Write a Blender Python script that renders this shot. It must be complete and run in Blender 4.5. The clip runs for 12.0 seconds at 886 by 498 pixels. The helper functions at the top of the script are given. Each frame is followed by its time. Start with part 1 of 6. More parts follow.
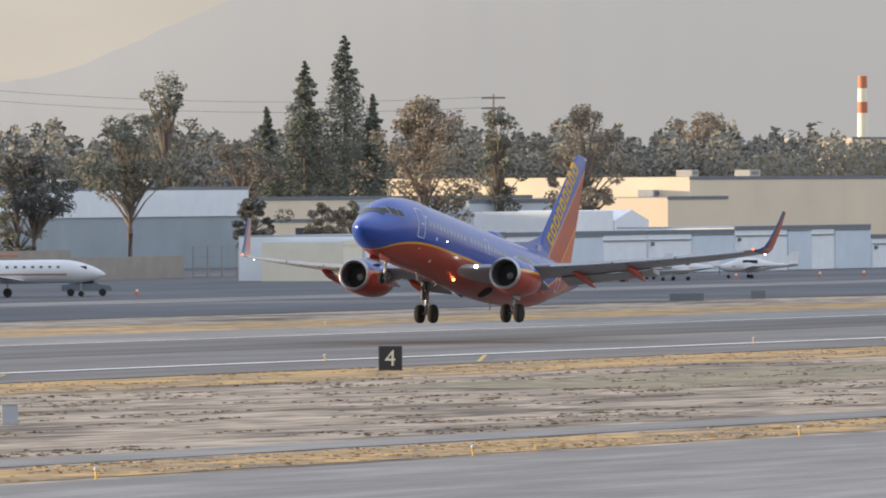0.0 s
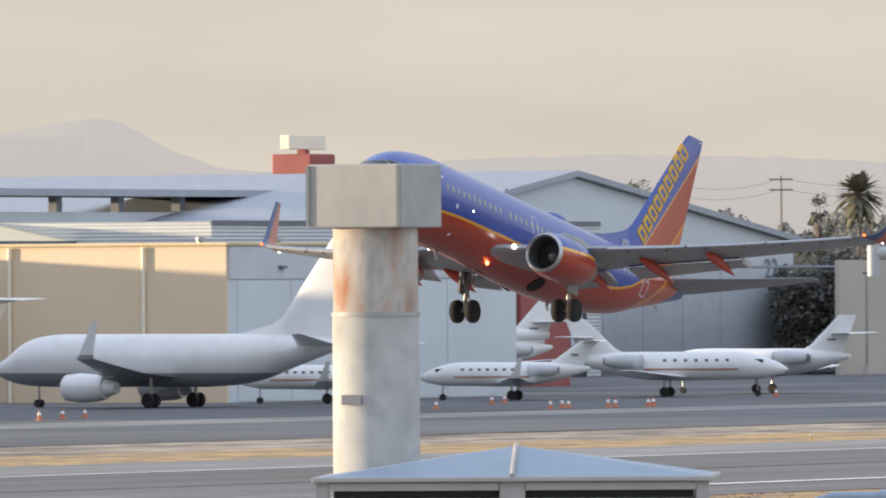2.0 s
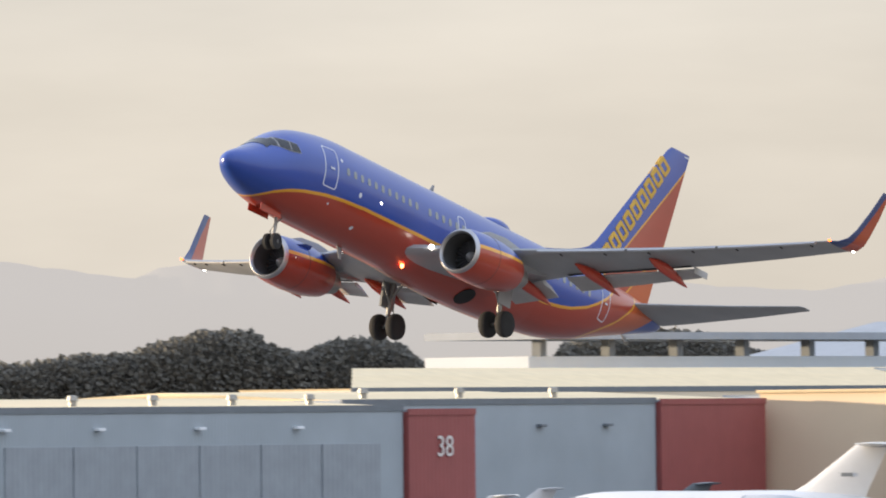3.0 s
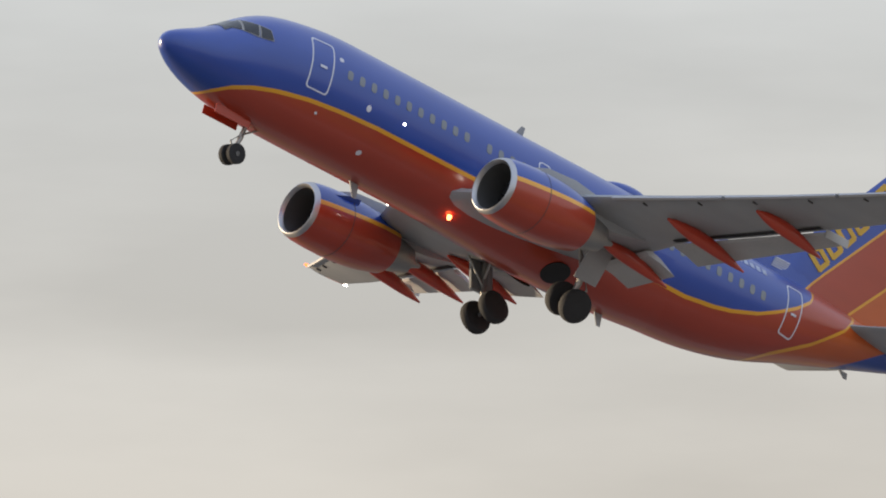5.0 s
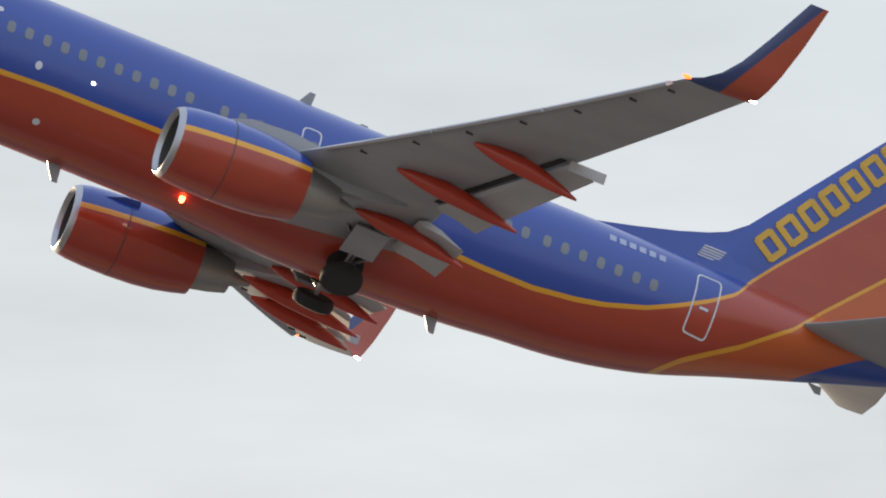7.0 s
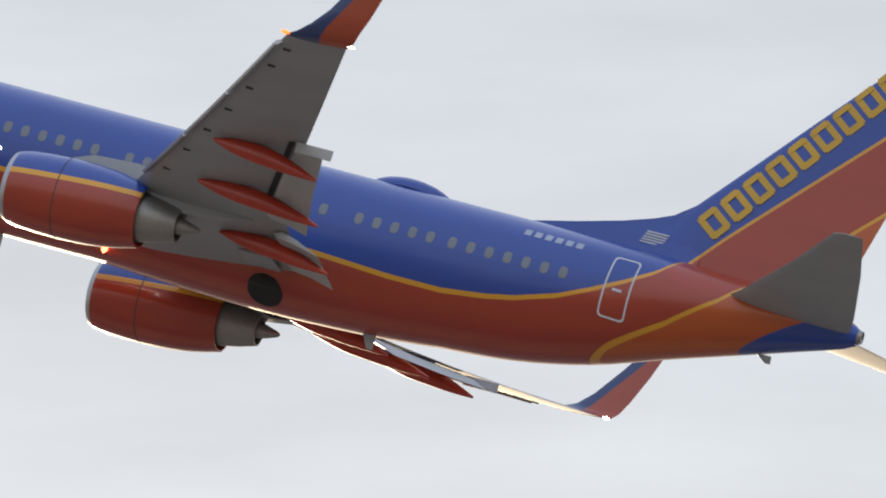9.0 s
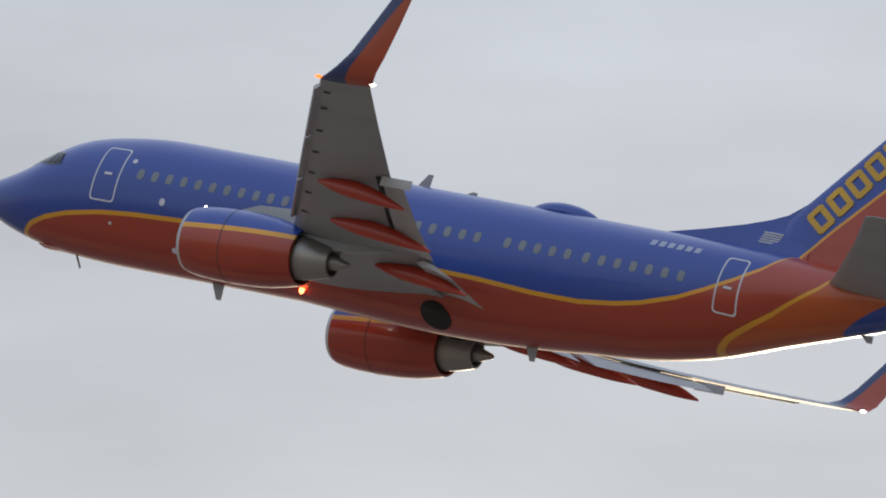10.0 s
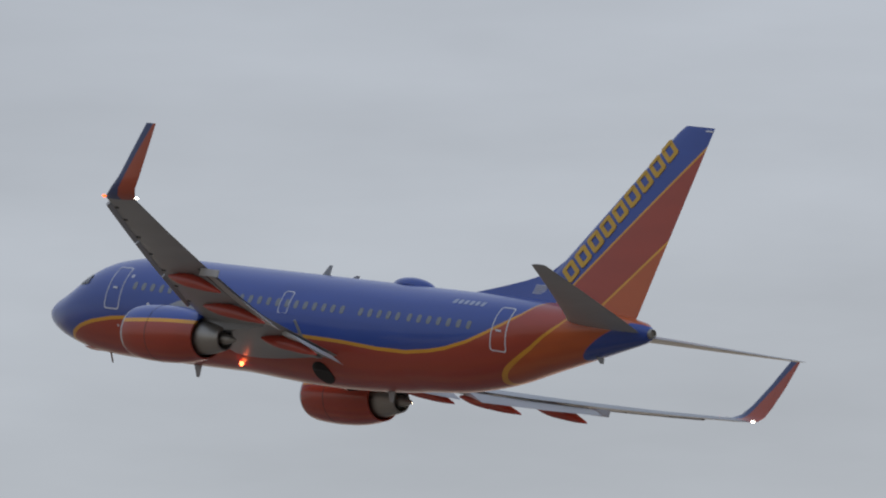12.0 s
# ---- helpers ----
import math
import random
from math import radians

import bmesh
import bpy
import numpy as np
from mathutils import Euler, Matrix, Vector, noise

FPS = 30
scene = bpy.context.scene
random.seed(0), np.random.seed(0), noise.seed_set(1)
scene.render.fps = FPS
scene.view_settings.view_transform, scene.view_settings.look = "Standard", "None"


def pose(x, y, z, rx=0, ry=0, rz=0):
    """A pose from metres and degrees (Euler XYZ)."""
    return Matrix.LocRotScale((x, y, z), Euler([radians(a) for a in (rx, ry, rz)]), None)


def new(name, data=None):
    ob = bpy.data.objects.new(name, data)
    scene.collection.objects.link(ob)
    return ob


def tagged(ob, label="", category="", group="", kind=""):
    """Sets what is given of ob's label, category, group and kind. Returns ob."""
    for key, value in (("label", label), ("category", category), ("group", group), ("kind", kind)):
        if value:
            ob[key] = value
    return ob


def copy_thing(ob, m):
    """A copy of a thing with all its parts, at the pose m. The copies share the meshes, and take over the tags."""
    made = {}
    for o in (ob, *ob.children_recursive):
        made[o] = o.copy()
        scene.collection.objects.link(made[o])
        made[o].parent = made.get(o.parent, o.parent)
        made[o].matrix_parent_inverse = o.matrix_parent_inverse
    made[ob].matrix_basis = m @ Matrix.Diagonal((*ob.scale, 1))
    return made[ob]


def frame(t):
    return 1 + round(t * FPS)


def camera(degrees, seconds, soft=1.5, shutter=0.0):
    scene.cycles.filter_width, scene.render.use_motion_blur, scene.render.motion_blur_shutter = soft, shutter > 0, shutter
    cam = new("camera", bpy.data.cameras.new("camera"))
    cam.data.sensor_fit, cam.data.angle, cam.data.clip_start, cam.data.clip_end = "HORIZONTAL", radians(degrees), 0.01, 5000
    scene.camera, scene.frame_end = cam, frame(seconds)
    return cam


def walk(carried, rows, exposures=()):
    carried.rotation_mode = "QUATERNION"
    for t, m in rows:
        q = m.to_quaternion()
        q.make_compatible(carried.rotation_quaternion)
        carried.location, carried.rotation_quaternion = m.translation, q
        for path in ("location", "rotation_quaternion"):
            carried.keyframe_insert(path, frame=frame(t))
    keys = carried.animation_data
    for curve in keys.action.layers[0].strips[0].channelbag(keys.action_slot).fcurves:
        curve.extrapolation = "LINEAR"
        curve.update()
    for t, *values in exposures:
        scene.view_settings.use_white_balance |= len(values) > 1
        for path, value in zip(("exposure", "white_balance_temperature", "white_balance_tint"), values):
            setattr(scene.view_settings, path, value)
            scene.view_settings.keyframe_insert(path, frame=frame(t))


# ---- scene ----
EYE = (0.0, 0.0, 9.2)


def turn(yaw, pitch, roll):
    return Matrix.Rotation(radians(yaw), 4, "Z") @ Matrix.Rotation(radians(pitch), 4, "X") @ Matrix.Rotation(radians(roll), 4, "Y")


def aim(yaw, pitch, roll, side=0.0):
    """Camera pose: bearing (0 is +y, positive to the left), tilt, lean in degrees; side step to the right in metres."""
    eye = Vector(EYE) + side * Vector((math.cos(radians(yaw)), math.sin(radians(yaw)), 0))
    return Matrix.Translation(eye) @ turn(yaw, pitch, roll) @ Matrix.Rotation(radians(90), 4, "X")


def flight(x, y, z, yaw, pitch, roll):
    """Airliner pose: nose along its own +x, heading 180 + yaw, nose-up pitch."""
    return (Matrix.Translation((x, y, z)) @ Matrix.Rotation(radians(180 + yaw), 4, "Z")
            @ Matrix.Rotation(radians(-pitch), 4, "Y") @ Matrix.Rotation(radians(roll), 4, "X"))


CAM_ROWS = [
    (0, -66.136, -0.307, 0.384),
    (0.2, -65.647, -0.299, 0.421),
    (0.3, -65.368, -0.282, 0.440),
    (0.5, -64.496, -0.286, 0.479),
    (0.7, -63.538, -0.283, 0.531),
    (0.8, -63.292, -0.269, 0.558),
    (1, -62.756, -0.253, 0.588),
    (1.2, -62.240, -0.121, 0.567),
    (1.3, -61.867, -0.098, 0.545),
    (1.5, -60.994, 0.008, 0.495),
    (1.7, -60.142, 0.094, 0.458),
    (1.8, -59.816, 0.101, 0.438),
    (2, -59.191, 0.180, 0.361),
    (2.2, -58.379, 0.301, 0.153),
    (2.3, -57.947, 0.346, 0.031),
    (2.5, -57.052, 0.422, -0.076),
    (2.7, -56.247, 0.529, 0.172),
    (2.8, -55.788, 0.713, 0.365),
    (3, -54.666, 0.962, 0.635),
    (3.2, -53.419, 1.229, 0.587),
    (3.3, -52.837, 1.416, 0.505),
    (3.5, -51.664, 1.656, 0.383),
    (3.7, -50.245, 1.965, 0.354),
    (5.3, -36.644, 5.030, 0.248),
    (5.5, -34.424, 5.745, 0.233),
    (5.7, -32.097, 6.708, 0.215),
    (5.8, -30.900, 7.071, 0.202),
    (6, -28.744, 7.527, 0.160),
    (6.2, -26.510, 8.019, 0.059),
    (6.3, -25.343, 8.397, -0.000),
    (6.5, -22.985, 8.934, -0.061),
    (6.7, -20.540, 9.302, 0.040),
    (6.8, -19.280, 9.512, 0.119),
    (7, -16.824, 10.230, 0.194),
    (7.2, -14.110, 10.876, 0.145),
    (8.8, 9.463, 15.805, -0.497),
    (9, 12.250, 15.984, -0.499),
    (9.2, 14.606, 16.236, -0.196),
    (9.3, 15.891, 16.469, 0.060),
    (9.5, 19.163, 16.853, 0.423),
    (9.7, 22.400, 17.051, 0.366),
    (10, 26.161, 17.334, 0.095),
    (10.5, 31.310, 17.560, 0.097),
    (10.7, 33.520, 17.304, -0.007),
    (11, 35.943, 17.503, -0.157),
    (11.2, 37.835, 17.719, -0.073),
    (11.4, 39.908, 17.683, 0.034),
    (11.5, 40.826, 17.410, 0.016),
    (11.6, 41.725, 17.337, -0.078),
    (11.8, 42.937, 17.536, -0.400),
    (12, 44.546, 17.852, -0.752),
]
FLIGHT_ROWS = [
    (0, 611.08, 268.71, 4.99, -0.00, 9.86, 0.31),
    (0.5, 574.12, 269.32, 5.89, 0.20, 10.50, 0.35),
    (1, 536.79, 269.92, 7.18, 0.34, 11.07, 0.33),
    (1.5, 499.21, 270.48, 8.95, 0.38, 11.91, 0.35),
    (2, 461.21, 271.08, 11.13, 0.37, 13.01, 0.32),
    (2.5, 422.81, 271.71, 13.87, 0.35, 14.14, 0.30),
    (3, 384.09, 272.34, 17.10, 0.23, 15.56, 0.32),
    (3.5, 345.30, 272.89, 20.68, 0.11, 16.71, 0.34),
    (4.2, 291.33, 273.26, 28.04, -0.07, 18.14, 0.58),
    (4.85, 241.29, 273.56, 35.20, -0.23, 19.55, 0.84),
    (5.5, 191.48, 273.87, 42.53, -0.34, 20.64, 1.09),
    (6, 154.44, 274.25, 49.00, -0.14, 20.05, 1.27),
    (6.5, 117.33, 274.64, 55.61, -0.02, 19.45, 1.48),
    (7, 80.13, 275.05, 62.33, 0.09, 18.79, 1.74),
    (7.6, 36.47, 275.84, 70.99, 0.08, 18.40, 1.63),
    (8.3, -14.31, 276.81, 81.20, 0.04, 17.97, 1.44),
    (9, -65.03, 277.83, 91.43, -0.05, 17.61, 1.24),
    (9.5, -101.07, 278.72, 98.78, -0.32, 17.65, 1.12),
    (10, -137.22, 279.67, 106.09, 0.02, 17.53, 0.92),
    (10.5, -173.58, 280.64, 113.36, 0.43, 17.62, 0.66),
    (11, -210.19, 281.60, 120.66, 0.64, 17.25, 0.76),
    (11.5, -247.14, 282.55, 127.95, 0.61, 17.19, 0.92),
    (12, -284.41, 283.49, 135.26, 0.62, 16.50, 1.32),
]

EXPOSURES = [(0, 0.20), (1.0, 0.2), (1.5, 0.2), (2.5, 0.49), (3.5, 0.33), (5.5, -0.05), (6.0, 0.02), (6.5, 0.0), (7.0, 0.07), (9.0, -0.1), (9.5, -0.08), (10.0, -0.36), (10.5, -0.44), (11.0, -0.46), (12.0, -0.62)]

cam = camera(4.5604, 12.0, soft=1.9, shutter=0.07)
# the photographer sways a hand's width to the left and back while panning
SWAY = ((0.0, 0.0), (1.0, 0.0), (1.5, -0.085), (2.5, -0.085), (3.5, 0.0), (12.0, 0.0))
walk(cam, [(t, aim(a, b, c, float(np.interp(t, [k[0] for k in SWAY], [k[1] for k in SWAY])))) for t, a, b, c in CAM_ROWS], EXPOSURES)

# ---- light: hazy late-afternoon sky, low sun beyond the runway ----
SUN_BEARING, SUN_HEIGHT = 21.0, 3.2
sun_dir = Vector((-math.sin(radians(SUN_BEARING)) * math.cos(radians(SUN_HEIGHT)),
                  math.cos(radians(SUN_BEARING)) * math.cos(radians(SUN_HEIGHT)), math.sin(radians(SUN_HEIGHT))))
sun = new("sun", bpy.data.lights.new("sun", "SUN"))
sun.data.energy, sun.data.angle, sun.data.color = 6.0, radians(1.2), (1.0, 0.78, 0.52)
sun.matrix_world = Matrix.Translation((0, 0, 200)) @ sun_dir.to_track_quat("Z", "Y").to_matrix().to_4x4()

world = bpy.data.worlds.new("world")
scene.world = world
world.use_nodes = True


def build_sky():
    nt = world.node_tree
    n, l = nt.nodes, nt.links
    n.clear()
    out, bg = n.new("ShaderNodeOutputWorld"), n.new("ShaderNodeBackground")
    tc, sep = n.new("ShaderNodeTexCoord"), n.new("ShaderNodeSeparateXYZ")
    l.new(tc.outputs["Generated"], sep.inputs[0])
    # haze and thin high cloud: colour by height above the horizon
    ramp = n.new("ShaderNodeValToRGB")
    e = ramp.color_ramp.elements
    e[0].position, e[0].color = 0.0, (0.50, 0.45, 0.385, 1)
    e[1].position, e[1].color = 1.0, (0.66, 0.76, 0.98, 1)
    for pos, col in ((0.03, (0.52, 0.475, 0.41, 1)), (0.10, (0.57, 0.585, 0.585, 1)), (0.2, (0.56, 0.60, 0.63, 1)), (0.32, (0.52, 0.565, 0.63, 1)), (0.5, (0.60, 0.67, 0.80, 1))):
        k = e.new(pos)
        k.color = col
    l.new(sep.outputs["Z"], ramp.inputs[0])
    # the sky is brightest towards the sun, least across from it
    dot = n.new("ShaderNodeVectorMath")
    dot.operation = "DOT_PRODUCT"
    dot.inputs[1].default_value = sun_dir
    l.new(tc.outputs["Generated"], dot.inputs[0])
    half = n.new("ShaderNodeMath")
    half.operation = "MULTIPLY_ADD"
    half.inputs[1].default_value = half.inputs[2].default_value = 0.5
    l.new(dot.outputs["Value"], half.inputs[0])
    glow = n.new("ShaderNodeValToRGB")
    g = glow.color_ramp.elements
    for k, (pos, v) in enumerate(((0.0, 0.74), (0.25, 0.66), (0.5, 0.51), (0.8, 0.60), (1.0, 0.68))):
        q = g[k] if k < 2 else g.new(pos)
        q.position, q.color = pos, (v, v, v, 1)
    l.new(half.outputs[0], glow.inputs[0])
    # soft cloud bands
    mp, noi = n.new("ShaderNodeMapping"), n.new("ShaderNodeTexNoise")
    mp.inputs["Scale"].default_value = (2.0, 2.0, 9.0)
    l.new(tc.outputs["Generated"], mp.inputs[0])
    l.new(mp.outputs[0], noi.inputs["Vector"])
    noi.inputs["Scale"].default_value, noi.inputs["Detail"].default_value = 6.0, 6.0
    band = n.new("ShaderNodeMapRange")
    band.inputs["From Min"].default_value, band.inputs["From Max"].default_value = 0.3, 0.7
    band.inputs["To Min"].default_value, band.inputs["To Max"].default_value = 1.72, 2.20
    l.new(noi.outputs["Fac"], band.inputs["Value"])
    mul = n.new("ShaderNodeMath")
    mul.operation = "MULTIPLY"
    l.new(glow.outputs["Color"], mul.inputs[0])
    l.new(band.outputs[0], mul.inputs[1])
    mix = n.new("ShaderNodeVectorMath")
    mix.operation = "SCALE"
    l.new(ramp.outputs["Color"], mix.inputs[0])
    l.new(mul.outputs[0], mix.inputs["Scale"])
    # clear sky behind the haze
    sky = n.new("ShaderNodeTexSky")
    sky.sky_type, sky.sun_disc = "NISHITA", False
    sky.sun_elevation, sky.sun_rotation, sky.dust_density = radians(SUN_HEIGHT), radians(-SUN_BEARING), 4.0
    skys = n.new("ShaderNodeVectorMath")
    skys.operation = "SCALE"
    skys.inputs["Scale"].default_value = 0.006
    l.new(sky.outputs[0], skys.inputs[0])
    add = n.new("ShaderNodeVectorMath")
    l.new(mix.outputs[0], add.inputs[0])
    l.new(skys.outputs[0], add.inputs[1])
    l.new(add.outputs[0], bg.inputs["Color"])
    bg.inputs["Strength"].default_value = 1.0
    l.new(bg.outputs[0], out.inputs[0])


build_sky()


# ---- materials ----
def mat(name, col, rough=0.6, metal=0.0, vary=0.12, scale=0.6, fine=14.0, bump=0.0, coat=0.0, emit=0.0, stretch=(1, 1, 1)):
    """A surface with a base colour, mottled at two scales, and fine relief."""
    m = bpy.data.materials.new(name)
    m.use_nodes = True
    n, l = m.node_tree.nodes, m.node_tree.links
    b = n["Principled BSDF"]
    b.inputs["Roughness"].default_value, b.inputs["Metallic"].default_value = rough, metal
    b.inputs["Coat Weight"].default_value = coat
    if emit:
        b.inputs["Emission Color"].default_value, b.inputs["Emission Strength"].default_value = (*col, 1), emit
    tc, mp = n.new("ShaderNodeTexCoord"), n.new("ShaderNodeMapping")
    mp.inputs["Scale"].default_value = stretch
    l.new(tc.outputs["Object"], mp.inputs[0])
    big, small = n.new("ShaderNodeTexNoise"), n.new("ShaderNodeTexNoise")
    big.inputs["Scale"].default_value, small.inputs["Scale"].default_value = scale, fine
    big.inputs["Detail"].default_value, small.inputs["Detail"].default_value = 5, 3
    add = n.new("ShaderNodeMath")
    add.operation = "MULTIPLY_ADD"
    add.inputs[1].default_value = 0.4
    l.new(mp.outputs[0], big.inputs["Vector"])
    l.new(mp.outputs[0], small.inputs["Vector"])
    l.new(small.outputs["Fac"], add.inputs[0])
    l.new(big.outputs["Fac"], add.inputs[2])
    rng = n.new("ShaderNodeMapRange")
    rng.inputs["From Min"].default_value, rng.inputs["From Max"].default_value = 0.4, 1.0
    rng.inputs["To Min"].default_value, rng.inputs["To Max"].default_value = 1 - vary, 1 + vary
    l.new(add.outputs[0], rng.inputs["Value"])
    sc = n.new("ShaderNodeVectorMath")
    sc.operation = "SCALE"
    sc.inputs[0].default_value = col
    l.new(rng.outputs[0], sc.inputs["Scale"])
    l.new(sc.outputs[0], b.inputs["Base Color"])
    if bump:
        bp = n.new("ShaderNodeBump")
        bp.inputs["Strength"].default_value, bp.inputs["Distance"].default_value = bump, 0.05
        l.new(add.outputs[0], bp.inputs["Height"])
        l.new(bp.outputs[0], b.inputs["Normal"])
    return m


def two_tone(name, col_a, col_b, scale, lo=0.45, hi=0.6, rough=0.9, fine=6.0, stretch=(1, 1, 1), vary=0.25):
    """Patches of two colours, such as dry grass on bare soil."""
    m = mat(name, (1, 1, 1), rough, vary=vary, scale=scale * 4, fine=fine, stretch=stretch)
    n, l = m.node_tree.nodes, m.node_tree.links
    noi, mp = n.new("ShaderNodeTexNoise"), n["Mapping"]
    noi.inputs["Scale"].default_value, noi.inputs["Detail"].default_value = scale, 8
    noi.inputs["Roughness"].default_value = 0.65
    l.new(mp.outputs[0], noi.inputs["Vector"])
    ramp = n.new("ShaderNodeValToRGB")
    ramp.color_ramp.elements[0].position, ramp.color_ramp.elements[0].color = lo, (*col_a, 1)
    ramp.color_ramp.elements[1].position, ramp.color_ramp.elements[1].color = hi, (*col_b, 1)
    l.new(noi.outputs["Fac"], ramp.inputs[0])
    sc = [k for k in n if k.bl_idname == "ShaderNodeVectorMath"][0]
    l.new(ramp.outputs["Color"], sc.inputs[0])
    return m


def ribbed(m, period, axis="Z", depth=0.5):
    """Corrugation or lap siding: relief across one axis."""
    n, l = m.node_tree.nodes, m.node_tree.links
    w = n.new("ShaderNodeTexWave")
    w.bands_direction = axis
    w.inputs["Scale"].default_value = 0.314 / period
    l.new(n["Texture Coordinate"].outputs["Object"], w.inputs["Vector"])
    bp = n.new("ShaderNodeBump")
    bp.inputs["Strength"].default_value, bp.inputs["Distance"].default_value = depth, period * 0.25
    l.new(w.outputs["Fac"], bp.inputs["Height"])
    l.new(bp.outputs[0], n["Principled BSDF"].inputs["Normal"])
    return m


# ---- mesh helpers ----
def finish(bm, name, smooth=False, angle=40):
    bmesh.ops.recalc_face_normals(bm, faces=bm.faces)
    me = bpy.data.meshes.new(name)
    bm.to_mesh(me)
    bm.free()
    if smooth:
        for p in me.polygons:
            p.use_smooth = True
        me.set_sharp_from_angle(angle=radians(angle))
    return me


def part(name, bm, material, parent=None, label="", smooth=False, angle=40, m=None):
    """Links a bmesh as one mesh object, under a thing or a part if one is given."""
    me = bm if isinstance(bm, bpy.types.Mesh) else finish(bm, name, smooth, angle)
    if not me.materials:
        for k in material if isinstance(material, (list, tuple)) else [material]:
            me.materials.append(k)
    ob = new(name, me)
    if parent is not None:
        ob.parent = parent
    if m is not None:
        ob.matrix_basis = m
    return tagged(ob, label)


def thing(name, m, label, category, group="", kind=""):
    ob = new(name)
    ob.matrix_basis = m
    return tagged(ob, label, category, group, kind)


def box(x0, x1, y0, y1, z0, z1, bm=None, bev=0.0):
    b = bmesh.new()
    bmesh.ops.create_cube(b, size=1)
    for v in b.verts:
        v.co = Vector((x0 + (v.co.x + 0.5) * (x1 - x0), y0 + (v.co.y + 0.5) * (y1 - y0), z0 + (v.co.z + 0.5) * (z1 - z0)))
    if bev:
        bmesh.ops.bevel(b, geom=b.edges[:], offset=bev, segments=2, affect="EDGES", profile=0.6)
    if bm is None:
        return b
    merge(bm, b)
    return bm


def merge(bm, other):
    me = bpy.data.meshes.new("tmp")
    other.to_mesh(me)
    other.free()
    bm.from_mesh(me)
    bpy.data.meshes.remove(me)


def loft(rings, caps=True, closed=True):
    """A skin over rings of points."""
    bm = bmesh.new()
    vs = [[bm.verts.new(p) for p in r] for r in rings]
    k = len(rings[0])
    for a, b in zip(vs, vs[1:]):
        for i in range(k if closed else k - 1):
            j = (i + 1) % k
            bm.faces.new((a[i], a[j], b[j], b[i]))
    if caps:
        bm.faces.new(vs[0])
        bm.faces.new(vs[-1][::-1])
    return bm


def circle(c, r, k=24, axis="x", ry=None):
    out = []
    for i in range(k):
        a = 2 * math.pi * i / k
        u, w = r * math.cos(a), (ry or r) * math.sin(a)
        if axis == "x":
            out.append((c[0], c[1] + u, c[2] + w))
        elif axis == "y":
            out.append((c[0] + u, c[1], c[2] + w))
        else:
            out.append((c[0] + u, c[1] + w, c[2]))
    return out


def tube(points, r, k=12):
    """A round bar along a polyline, with an even radius or one for each point."""
    pts = [Vector(p) for p in points]
    rs = r if isinstance(r, (list, tuple)) else [r] * len(pts)
    rings = []
    for i, p in enumerate(pts):
        d = (pts[min(i + 1, len(pts) - 1)] - pts[max(i - 1, 0)]).normalized()
        u = d.cross(Vector((0, 0, 1)))
        u = u.normalized() if u.length > 1e-3 else Vector((1, 0, 0))
        w = d.cross(u)
        rings.append([p + rs[i] * (math.cos(2 * math.pi * j / k) * u + math.sin(2 * math.pi * j / k) * w) for j in range(k)])
    return loft(rings)


def turned(profile, axis_point=(0, 0, 0), k=32, axis="x"):
    """A body of revolution: (position along the axis, radius)."""
    rings = []
    for a, r in profile:
        c = list(axis_point)
        c["xyz".index(axis)] += a
        rings.append(circle(c, max(r, 0.002), k, axis))
    return loft(rings)


def curve_at(table, s):
    """Smooth interpolation in rows of (s, value, value...)."""
    t = np.array(table, float)
    i = int(np.clip(np.searchsorted(t[:, 0], s) - 1, 0, len(t) - 2))
    def slope(k):
        a, b = max(k - 1, 0), min(k + 1, len(t) - 1)
        return (t[b, 1:] - t[a, 1:]) / (t[b, 0] - t[a, 0])
    h = t[i + 1, 0] - t[i, 0]
    u = np.clip((s - t[i, 0]) / h, 0, 1)
    return ((2 * u**3 - 3 * u**2 + 1) * t[i, 1:] + (u**3 - 2 * u**2 + u) * h * slope(i)
            + (-2 * u**3 + 3 * u**2) * t[i + 1, 1:] + (u**3 - u**2) * h * slope(i + 1))


def foil(chord, thick, k=10):
    """A wing section: (distance aft of the leading edge, height) round the outline."""
    up = []
    for i in range(k + 1):
        u = (1 - math.cos(math.pi * i / k)) / 2
        h = 5 * thick * (0.2969 * math.sqrt(u) - 0.126 * u - 0.3516 * u * u + 0.2843 * u**3 - 0.1015 * u**4)
        up.append((u * chord, h * chord))
    return [(a, b * 1.1) for a, b in up] + [(a, -b * 0.85) for a, b in up[-2:0:-1]]


# ---- the departing airliner (own space: +x forward, +y port, z up; station s metres aft of the nose) ----
NOSE_X = 16.0
FUSELAGE = [(0, -0.60, -0.72, 0.05), (0.12, -0.40, -0.95, 0.30), (0.4, -0.20, -1.16, 0.54), (0.8, 0.00, -1.36, 0.79), (1.3, 0.25, -1.54, 1.03),
            (1.9, 0.62, -1.70, 1.27), (2.5, 1.06, -1.82, 1.45), (3.1, 1.41, -1.90, 1.59), (3.8, 1.66, -1.95, 1.70), (4.8, 1.85, -1.99, 1.80),
            (6.0, 1.98, -2.0, 1.86), (7.5, 2.0, -2.0, 1.88), (19.5, 2.0, -2.0, 1.88), (21.5, 2.0, -1.92, 1.87), (23.5, 2.0, -1.74, 1.82),
            (25.5, 1.98, -1.32, 1.68), (27.5, 1.93, -0.64, 1.42), (29.5, 1.84, 0.0, 1.05), (31.0, 1.72, 0.48, 0.70), (32.0, 1.58, 0.80, 0.42), (32.3, 1.40, 0.95, 0.22)]


